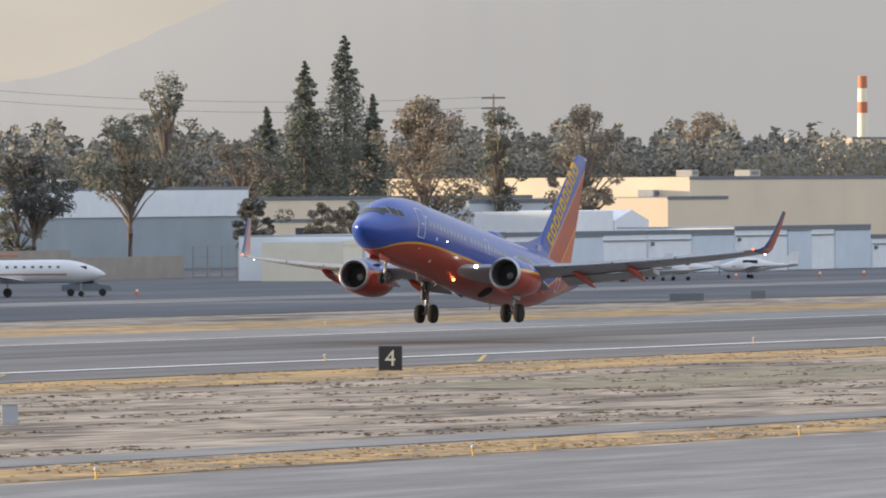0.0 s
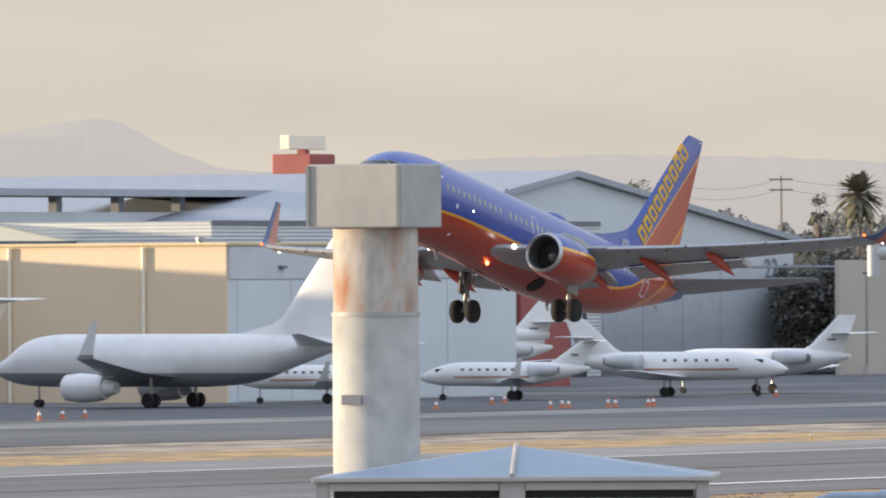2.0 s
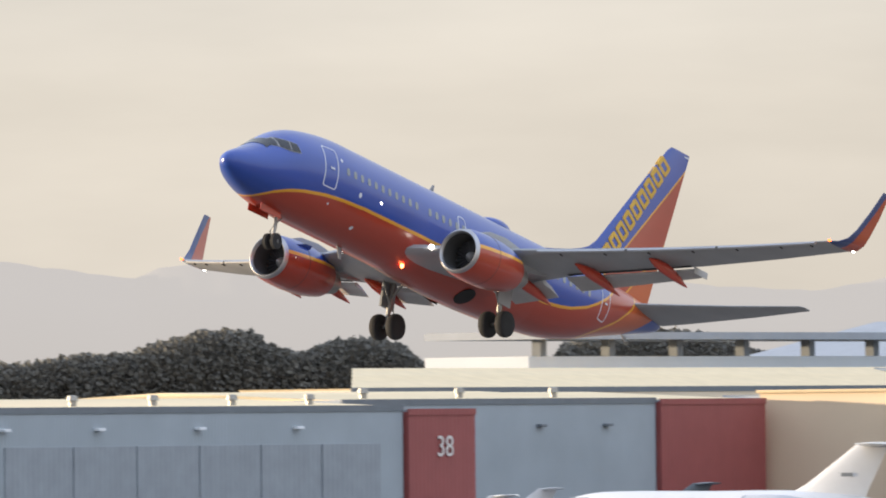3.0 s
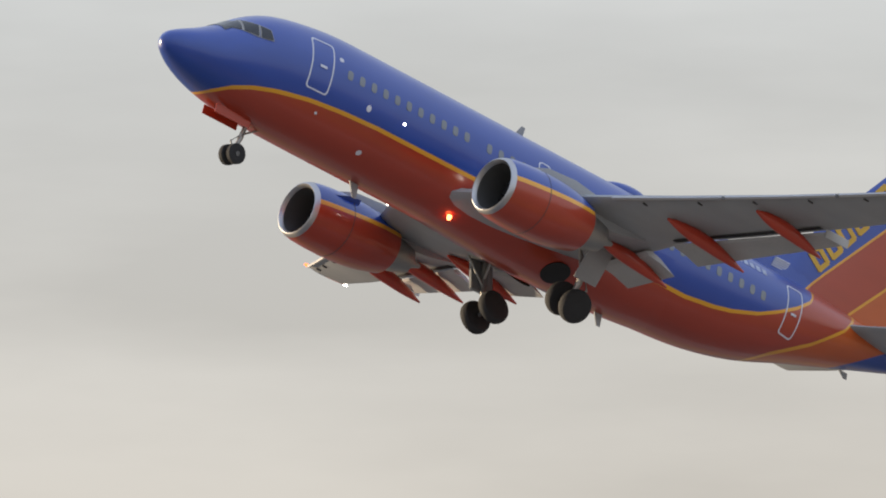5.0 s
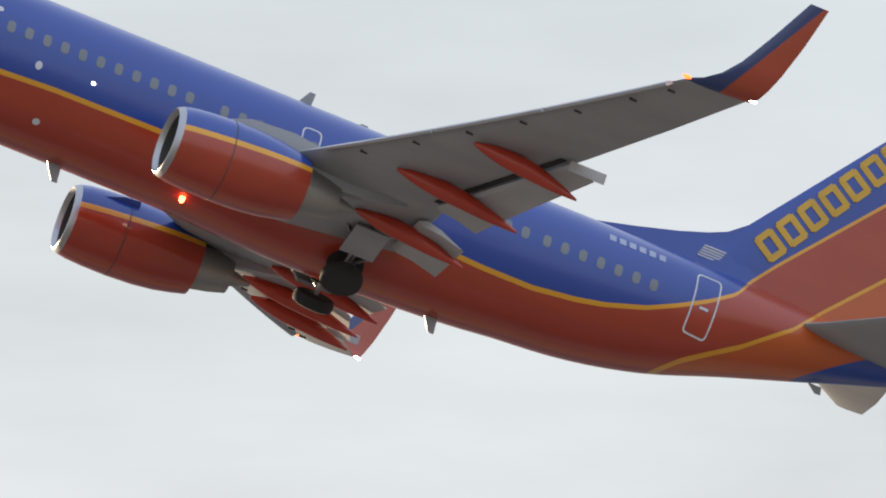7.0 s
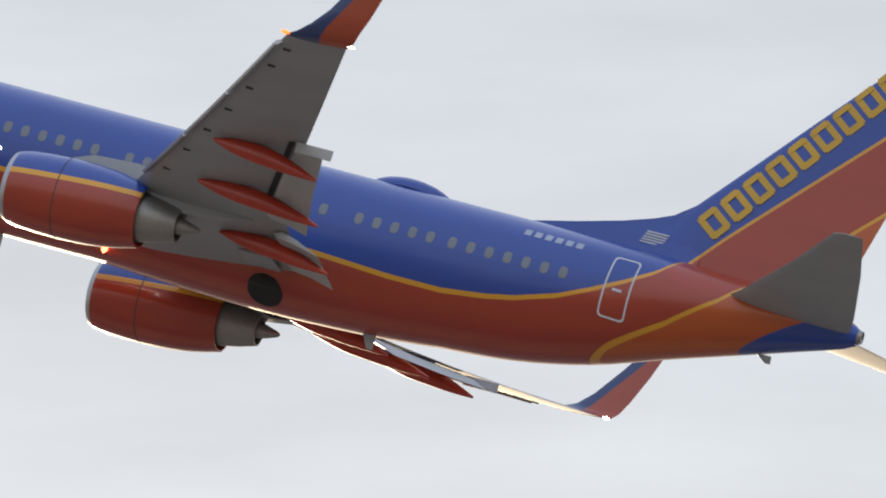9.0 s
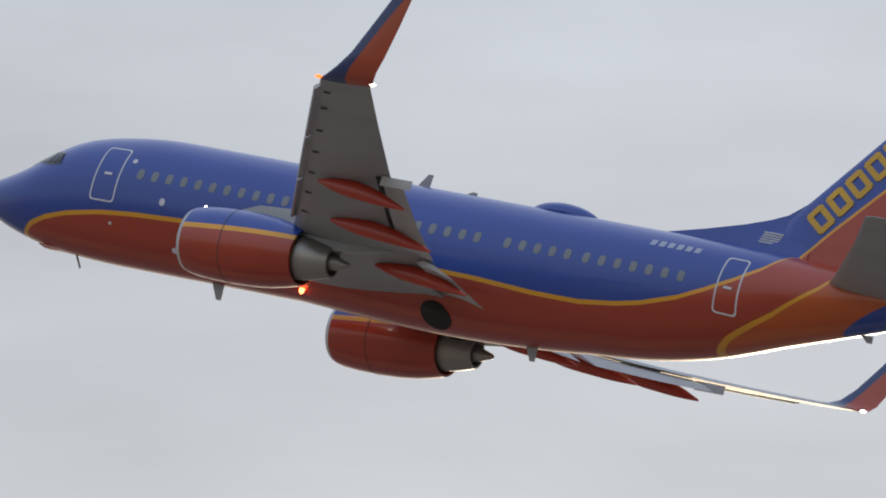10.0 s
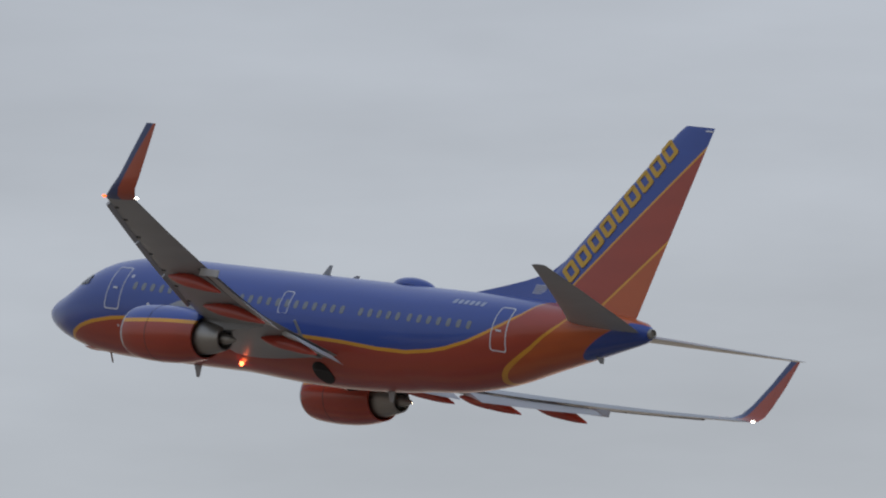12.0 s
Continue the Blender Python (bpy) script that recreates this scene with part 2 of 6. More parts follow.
def station(s):
    return [float(k) for k in curve_at(FUSELAGE, s)]


def skin_y(s, z, out=0.0):
    """Half-width of the fuselage at a station and height."""
    top, bot, w = station(s)
    zc = (top + bot) / 2 + 0.05 * (top - bot) / 4
    h = top - zc if z > zc else zc - bot
    return (w + out) * math.sqrt(max(1 - ((z - zc) / h) ** 2, 0.0))


def skin_z(s, y):
    """Height of the fuselage crown at a station, off its centre line."""
    top, bot, w = station(s)
    zc = (top + bot) / 2 + 0.05 * (top - bot) / 4
    return zc + (top - zc) * math.sqrt(max(1 - (y / w) ** 2, 0.0))


def rounded_pane(s, z, a, b, side, power=3.2):
    """A small oval pane set into the skin, with a rim."""
    rings = []
    for out, q in ((-0.02, 1.0), (0.008, 1.0), (0.008, 0.5)):
        r = []
        for k in range(16):
            t = 2 * math.pi * k / 16
            u = math.copysign(abs(math.cos(t)) ** (2 / power), math.cos(t)) * a * q
            v = math.copysign(abs(math.sin(t)) ** (2 / power), math.sin(t)) * b * q
            r.append((NOSE_X - s - u, side * skin_y(s + u, z + v, out), z + v))
        rings.append(r)
    return loft(rings)


def hull(stations, section, k=48, shift=NOSE_X):
    rings = []
    for s in stations:
        top, bot, w = section(s)
        zc = (top + bot) / 2 + 0.05 * (top - bot) / 4
        r = []
        for i in range(k):
            a = 2 * math.pi * i / k
            sn = math.sin(a)
            r.append((shift - s, w * math.cos(a), zc + sn * ((top - zc) if sn > 0 else (zc - bot))))
        rings.append(r)
    return loft(rings)


def wing_skin(sections, side=1, shift=NOSE_X, k=10):
    """Sections: (leading edge s, y, z, chord, thickness ratio, tilt of the section's up axis outwards in degrees)."""
    rings = []
    for s, y, z, c, t, lean in sections:
        r = []
        for a, h in foil(c, t, k):
            r.append((shift - s - a, side * (y - h * math.sin(radians(lean))), z + h * math.cos(radians(lean))))
        rings.append(r)
    return loft(rings)


def patch_on_hull(s0, s1, z0, z1, side=1, out=0.012, ring=0.0, step=0.12, round_=0.0):
    """A thin patch that follows the fuselage skin; with ring, only a band of that width round its edge."""
    bm = bmesh.new()

    def at(s, z, o):
        return bm.verts.new((NOSE_X - s, side * skin_y(s, z, o), z))

    def quad_strip(path_a, path_b):
        va = [(at(*p, out), at(*p, -0.02)) for p in path_a]
        vb = [(at(*p, out), at(*p, -0.02)) for p in path_b]
        k = len(va)
        for i in range(k - 1):
            bm.faces.new((va[i][0], va[i + 1][0], vb[i + 1][0], vb[i][0]))
            bm.faces.new((va[i][0], va[i][1], va[i + 1][1], va[i + 1][0]))
            bm.faces.new((vb[i][0], vb[i + 1][0], vb[i + 1][1], vb[i][1]))

    def outline(inset):
        a0, a1, b0, b1 = s0 + inset, s1 - inset, z0 + inset, z1 - inset
        r = max(min(round_, (a1 - a0) / 2, (b1 - b0) / 2) - inset * 0.5, 0.001)
        pts = []
        for cx, cz, start in ((a1 - r, b1 - r, 0), (a0 + r, b1 - r, 90), (a0 + r, b0 + r, 180), (a1 - r, b0 + r, 270)):
            for j in range(5):
                ang = radians(start + j * 22.5)
                pts.append((cx + r * math.cos(ang), cz + r * math.sin(ang)))
        dense = []
        for p, q in zip(pts, pts[1:] + pts[:1]):
            n = max(1, int(math.hypot(q[0] - p[0], q[1] - p[1]) / step))
            dense += [(p[0] + (q[0] - p[0]) * j / n, p[1] + (q[1] - p[1]) * j / n) for j in range(n)]
        return dense + dense[:1]

    if ring:
        a, b = outline(0), outline(ring)
        n = min(len(a), len(b))
        a = [a[round(i * (len(a) - 1) / (n - 1))] for i in range(n)]
        b = [b[round(i * (len(b) - 1) / (n - 1))] for i in range(n)]
        quad_strip(a, b)
    else:
        nz = max(2, int((z1 - z0) / step) + 1)
        ns = max(2, int((s1 - s0) / 0.3) + 1)
        rows = [[(s0 + (s1 - s0) * i / (ns - 1), z0 + (z1 - z0) * j / (nz - 1)) for i in range(ns)] for j in range(nz)]
        for ra, rb in zip(rows, rows[1:]):
            quad_strip(ra, rb)
    return bm


def livery_material():
    m = bpy.data.materials.new("airline_paint")
    m.use_nodes = True
    n, l = m.node_tree.nodes, m.node_tree.links
    b = n["Principled BSDF"]
    b.inputs["Roughness"].default_value, b.inputs["Coat Weight"].default_value, b.inputs["Coat Roughness"].default_value = 0.32, 0.5, 0.12
    tc, sep = n.new("ShaderNodeTexCoord"), n.new("ShaderNodeSeparateXYZ")
    l.new(tc.outputs["Object"], sep.inputs[0])

    def math_node(op, a, c, d=None):
        k = n.new("ShaderNodeMath")
        k.operation = op
        for i, v in enumerate((a, c, d)):
            if v is None:
                continue
            if isinstance(v, (int, float)):
                k.inputs[i].default_value = v
            else:
                l.new(v, k.inputs[i])
        return k.outputs[0]

    sn = math_node("MULTIPLY_ADD", sep.outputs["X"], -1 / 34.0, NOSE_X / 34.0)
    z = sep.outputs["Z"]

    def border(points):
        r = n.new("ShaderNodeValToRGB")
        r.color_ramp.interpolation = "LINEAR"
        e = r.color_ramp.elements
        for i, (s, h) in enumerate(points):
            g = (h + 4) / 14
            if i < 2:
                k = e[i]
                k.position = s / 34
            else:
                k = e.new(s / 34)
            k.color = (g, g, g, 1)
        l.new(sn, r.inputs[0])
        return math_node("SUBTRACT", z, math_node("MULTIPLY_ADD", r.outputs["Color"], 14.0, -4.0))

    d1 = border([(1.55, -2.4), (1.9, -1.75), (2.4, -1.44), (3.0, -1.22), (3.8, -1.03), (5.0, -0.85), (6.2, -0.75), (7.8, -0.68), (12, -0.66), (18, -0.74), (20, -0.83), (21.5, -0.82), (22.7, -0.68),
                 (23.5, -0.52), (24.6, -0.17), (25.4, 0.22), (26.2, 0.68), (26.9, 1.2), (27.4, 1.95), (28.0, 2.7), (32.7, 8.1), (34, 9.6)])
    d2 = border([(25.0, -2.4), (25.4, -1.5), (26.1, -0.92), (27.47, -0.06), (28.7, 0.93), (29.6, 2.0), (30.85, 3.35), (32.1, 4.73), (34, 6.8)])
    d3 = border([(27.3, -4.0), (28.0, -1.2), (28.6, -0.6), (29.4, 0.0), (30.62, 0.84), (31.6, 1.45), (34, 1.5)])

    def step(d, lo, hi):
        k = n.new("ShaderNodeMapRange")
        k.inputs["From Min"].default_value, k.inputs["From Max"].default_value = lo, hi
        l.new(d, k.inputs["Value"])
        return k.outputs[0]

    def mix(f, a, c):
        k = n.new("ShaderNodeMix")
        k.data_type = "RGBA"
        l.new(f, k.inputs["Factor"])
        for i, v in (("A", a), ("B", c)):
            if isinstance(v, tuple):
                [q for q in k.inputs if q.name == i and q.type == "RGBA"][0].default_value = (*v, 1)
            else:
                l.new(v, [q for q in k.inputs if q.name == i and q.type == "RGBA"][0])
        return [q for q in k.outputs if q.type == "RGBA"][0]

    blue, red, orange, yellow = (0.016, 0.060, 0.325), (0.37, 0.042, 0.017), (0.50, 0.092, 0.012), (0.72, 0.34, 0.02)
    c = mix(step(d2, -0.01, 0.01), orange, red)
    band2 = math_node("LESS_THAN", math_node("ABSOLUTE", d2, 0), 0.07)
    c = mix(band2, c, yellow)
    c = mix(step(d1, -0.01, 0.01), c, blue)
    band1 = math_node("LESS_THAN", math_node("ABSOLUTE", d1, 0), 0.065)
    c = mix(band1, c, yellow)
    c = mix(step(d3, 0.01, -0.01), c, blue)
    # light soiling along the skin
    noi = n.new("ShaderNodeTexNoise")
    mp = n.new("ShaderNodeMapping")
    mp.inputs["Scale"].default_value = (0.35, 1.5, 1.5)
    l.new(tc.outputs["Object"], mp.inputs[0])
    l.new(mp.outputs[0], noi.inputs["Vector"])
    noi.inputs["Scale"].default_value, noi.inputs["Detail"].default_value = 1.2, 6
    dirt = n.new("ShaderNodeMapRange")
    dirt.inputs["To Min"].default_value, dirt.inputs["To Max"].default_value = 0.86, 1.12
    l.new(noi.outputs["Fac"], dirt.inputs["Value"])
    s = n.new("ShaderNodeVectorMath")
    s.operation = "SCALE"
    l.new(c, s.inputs[0])
    l.new(dirt.outputs[0], s.inputs["Scale"])
    l.new(s.outputs[0], b.inputs["Base Color"])
    # faint waviness of the panels
    bp = n.new("ShaderNodeBump")
    bp.inputs["Strength"].default_value, bp.inputs["Distance"].default_value = 0.15, 0.01
    l.new(noi.outputs["Fac"], bp.inputs["Height"])
    l.new(bp.outputs[0], b.inputs["Normal"])
    return m


def split_paint(name, low, high, line, at, slope=0.0, axis="Z", band=0.05):
    """Two paints either side of a thin line, across the part's own axis."""
    m = mat(name, low, 0.32, vary=0.1, coat=0.5)
    n, l = m.node_tree.nodes, m.node_tree.links
    sep = n.new("ShaderNodeSeparateXYZ")
    l.new(n["Texture Coordinate"].outputs["Object"], sep.inputs[0])
    sh = n.new("ShaderNodeMath")
    sh.operation = "MULTIPLY_ADD"
    l.new(sep.outputs["X"], sh.inputs[0])
    sh.inputs[1].default_value = slope
    l.new(sep.outputs[axis], sh.inputs[2])
    ramp = n.new("ShaderNodeValToRGB")
    ramp.color_ramp.interpolation = "CONSTANT"
    e = ramp.color_ramp.elements
    e[0].position, e[0].color = 0, (*low, 1)
    e[1].position, e[1].color = 0.5 - band / 8, (*line, 1)
    e.new(0.5 + band / 8).color = (*high, 1)
    rng = n.new("ShaderNodeMapRange")
    rng.inputs["From Min"].default_value, rng.inputs["From Max"].default_value = at - 4, at + 4
    l.new(sh.outputs[0], rng.inputs["Value"])
    l.new(rng.outputs[0], ramp.inputs[0])
    sc = [k for k in n if k.bl_idname == "ShaderNodeVectorMath"][0]
    l.new(ramp.outputs["Color"], sc.inputs[0])
    return m


BLUE, RED, YELLOW = (0.016, 0.060, 0.325), (0.37, 0.042, 0.017), (0.75, 0.36, 0.02)
M_LIVERY = livery_material()
M_COWL = split_paint("cowl_paint", RED, BLUE, YELLOW, 0.22, slope=0.05, band=0.07)
M_WINGLET = split_paint("winglet_paint", (0.36, 0.055, 0.02), (0.022, 0.045, 0.15), (0.36, 0.055, 0.02), -6.95, slope=1.618, axis="Z", band=0.01)
M_WING = mat("wing_grey", (0.30, 0.31, 0.32), 0.42, vary=0.12, scale=0.5, stretch=(0.5, 2, 2))
M_FLAP = mat("flap_grey", (0.40, 0.40, 0.40), 0.5, vary=0.15)
M_LIP = mat("bare_aluminium", (0.46, 0.46, 0.47), 0.42, 1.0, vary=0.06)
M_METAL = mat("dull_metal", (0.33, 0.32, 0.30), 0.45, 0.85, vary=0.2)
M_TYRE = mat("tyre_rubber", (0.022, 0.022, 0.023), 0.85, vary=0.3, bump=0.2)
M_HUB = mat("wheel_hub", (0.42, 0.42, 0.43), 0.45, 0.5)
M_DARK = mat("dark_void", (0.015, 0.015, 0.016), 0.7)
M_FAN = mat("fan_titanium", (0.03, 0.03, 0.032), 0.55)
M_DUCT = mat("dark_duct_liner", (0.06, 0.06, 0.06), 0.7)
M_GLASS = mat("cockpit_glass", (0.018, 0.021, 0.025), 0.1, vary=0.05)
M_CABIN = mat("cabin_window", (0.14, 0.16, 0.19), 0.12, vary=0.15, coat=1.0)
M_TRIM = mat("white_trim", (0.62, 0.64, 0.70), 0.5)
M_FAINT = mat("faint_white_lettering", (0.36, 0.41, 0.54), 0.5)
M_LETTER = mat("yellow_lettering", (0.60, 0.36, 0.045), 0.55)
M_CANOE = mat("red_fairing", (0.42, 0.035, 0.012), 0.35, coat=0.4)
M_LAMP_W = mat("lit_lamp", (1.0, 0.93, 0.8), 0.3, emit=9)
M_LAMP_R = mat("red_beacon", (1.0, 0.16, 0.05), 0.3, emit=13)
M_LAMP_O = mat("red_position_light", (1.0, 0.13, 0.02), 0.3, emit=4)


def wing_z(y):
    return -1.22 + (y - 1.9) * 0.105 + 0.0034 * (y - 1.9) ** 2


def wing_le(y):
    return 20.05 - (16.77 - y) * 0.548 if y > 5.0 else 13.6 - (5.0 - y) * 0.60


def wing_te(y):
    return 17.85 + max(y - 5.8, 0) * 0.347


def build_main_gear(plane, side):
    pivot = part("main_gear_leg", tube([(0, 0, 0.1), (0.02, 0.02 * side, -0.95), (0.0, 0.05 * side, -1.98)], [0.13, 0.12, 0.085]), M_METAL, plane, smooth=True)
    pivot.matrix_basis = pose(NOSE_X - 16.68, side * 2.82, -1.2)
    part("axle", tube([(0, -0.52, -1.98), (0, 0.52, -1.98)], 0.07), M_METAL, pivot, smooth=True)
    part("side_strut", tube([(0.05, 0, -0.75), (0.3, -side * 0.9, -0.02)], 0.055, 8), M_METAL, pivot)
    part("torque_link", tube([(-0.12, 0, -1.0), (-0.42, 0, -1.4), (-0.1, 0, -1.8)], 0.045, 8), M_METAL, pivot)
    part("drag_brace", tube([(0.02, 0, -1.1), (0.75, 0, -0.1)], 0.05, 8), M_METAL, pivot)
    for dy in (-0.43, 0.43):
        prof = [(-0.18, 0.26), (-0.185, 0.46), (-0.15, 0.535), (-0.06, 0.565), (0.06, 0.565), (0.15, 0.535), (0.185, 0.46), (0.18, 0.26)]
        part("tyre", turned(prof, (0, dy, -1.98), 32, "y"), M_TYRE, pivot, "black rubber tyre", smooth=True)
        hub = turned([(-0.17, 0.10), (-0.15, 0.27), (0.15, 0.27), (0.17, 0.10)], (0, dy, -1.98), 20, "y")
        part("hub", hub, M_HUB, pivot, smooth=True)
    door = box(-0.5, 0.45, side * 0.18, side * 0.24, -1.15, 0.05, bev=0.02)
    part("gear_door", door, M_WING, pivot, "grey gear leg door")
    return pivot


def build_nose_gear(plane):
    pivot = part("nose_gear_leg", tube([(0, 0, 0.1), (0.0, 0, -0.8), (0.05, 0, -1.46)], [0.09, 0.085, 0.055]), M_METAL, plane, smooth=True)
    pivot.matrix_basis = pose(NOSE_X - 4.1, 0, -1.62)
    part("axle", tube([(0.05, -0.3, -1.46), (0.05, 0.3, -1.46)], 0.05), M_METAL, pivot, smooth=True)
    part("torque_link", tube([(0.08, 0, -0.8), (0.3, 0, -1.1), (0.06, 0, -1.38)], 0.03, 8), M_METAL, pivot)
    part("drag_brace", tube([(0, 0, -0.7), (-0.7, 0, -0.05)], 0.035, 8), M_METAL, pivot)
    for dy in (-0.2, 0.2):
        prof = [(-0.1, 0.16), (-0.105, 0.27), (-0.07, 0.335), (0.07, 0.335), (0.105, 0.27), (0.1, 0.16)]
        part("tyre", turned(prof, (0.05, dy, -1.46), 28, "y"), M_TYRE, pivot, "black rubber tyre", smooth=True)
        part("hub", turned([(-0.1, 0.08), (-0.09, 0.17), (0.09, 0.17), (0.1, 0.08)], (0.05, dy, -1.46), 18, "y"), M_HUB, pivot, smooth=True)
    return pivot


def build_engine(plane, side):
    y0, z0, s0 = side * 4.9, -1.82, 10.35
    m = pose(NOSE_X - s0, y0, z0, 0, 1.5, side * 1.0)

    def nacelle(prof, flat=0.93, k=48):
        rings = []
        for a, r in prof:
            rg = []
            for i in range(k):
                t = 2 * math.pi * i / k
                sn = math.sin(t)
                rg.append((-a, r * math.cos(t) * 1.02, r * sn * (flat if sn < 0 else 1.0)))
            rings.append(rg)
        return loft(rings, caps=False)

    cowl = nacelle([(0.16, 1.0), (0.4, 1.055), (0.9, 1.10), (1.6, 1.125), (2.3, 1.11), (2.9, 1.05), (3.4, 0.95), (3.75, 0.86), (3.76, 0.80), (3.3, 0.78)])
    c = part("engine_cowl", cowl, M_COWL, plane, "blue over red engine cowl with yellow line", smooth=True, m=m)
    part("intake_lip", nacelle([(0.14, 0.80), (0.06, 0.83), (0.0, 0.885), (0.03, 0.94), (0.17, 1.001)]), M_LIP, c, "bright bare metal intake lip", smooth=True)
    part("intake_duct", nacelle([(0.141, 0.80), (0.5, 0.77), (0.9, 0.79), (1.12, 0.79)]), M_DUCT, c, smooth=True)
    fan = bmesh.new()
    merge(fan, turned([(-1.15, 0.79), (-1.12, 0.79)], (0, 0, 0), 32))
    for i in range(24):
        a = 2 * math.pi * i / 24
        bl = box(-1.1, -1.02, -0.07, 0.07, 0.2, 0.77)
        bmesh.ops.rotate(bl, verts=bl.verts, cent=(-1.06, 0, 0), matrix=Matrix.Rotation(radians(35), 3, "Z"))
        bmesh.ops.rotate(bl, verts=bl.verts, cent=(0, 0, 0), matrix=Matrix.Rotation(a, 3, "X"))
        merge(fan, bl)
    part("cowl_seam", nacelle([(1.52, 1.1235), (1.52, 1.1285), (1.545, 1.1285), (1.545, 1.1235)]), M_DUCT, c, "thin dark cowl seam", smooth=True)
    part("fan", fan, M_FAN, c)
    part("spinner", turned([(-0.68, 0.01), (-0.75, 0.09), (-0.9, 0.18), (-1.08, 0.25)], (0, 0, 0), 24), M_HUB, c, smooth=True)
    core = turned([(-3.2, 0.72), (-3.75, 0.66), (-4.3, 0.56), (-4.75, 0.44), (-4.76, 0.38), (-4.4, 0.36)], (0, 0, 0.02), 32)
    part("core_nozzle", core, M_METAL, c, "bare metal core nozzle", smooth=True)
    part("exhaust_plug", turned([(-4.4, 0.3), (-4.9, 0.2), (-5.3, 0.07), (-5.35, 0.01)], (0, 0, 0.02), 24), M_METAL, c, smooth=True)
    strake = loft([[(-0.75, y_, 0.70), (-1.75, y_, 0.66), (-1.70, y_ - side * 0.16, 0.86), (-1.25, y_ - side * 0.13, 0.84)] for y_ in (-side * 0.82, -side * 0.84)])
    part("strake", strake, M_COWL, c)
    # pylon up to the wing
    rings = []
    for a, zt, zb, w in ((-1.1, 1.05, 0.95, 0.05), (-2.0, 1.34, 0.8, 0.20), (-3.2, 1.38, 0.55, 0.24), (-4.4, 1.2, 0.3, 0.22), (-5.6, 1.0, 0.42, 0.16), (-6.6, 0.85, 0.62, 0.04)):
        rings.append([(a, -w, zb), (a, w, zb), (a, w, (zb + zt) / 2), (a, w * 0.6, zt), (a, -w * 0.6, zt), (a, -w, (zb + zt) / 2)])
    part("pylon", loft(rings), M_WING, c, "grey pylon", smooth=True, angle=50)


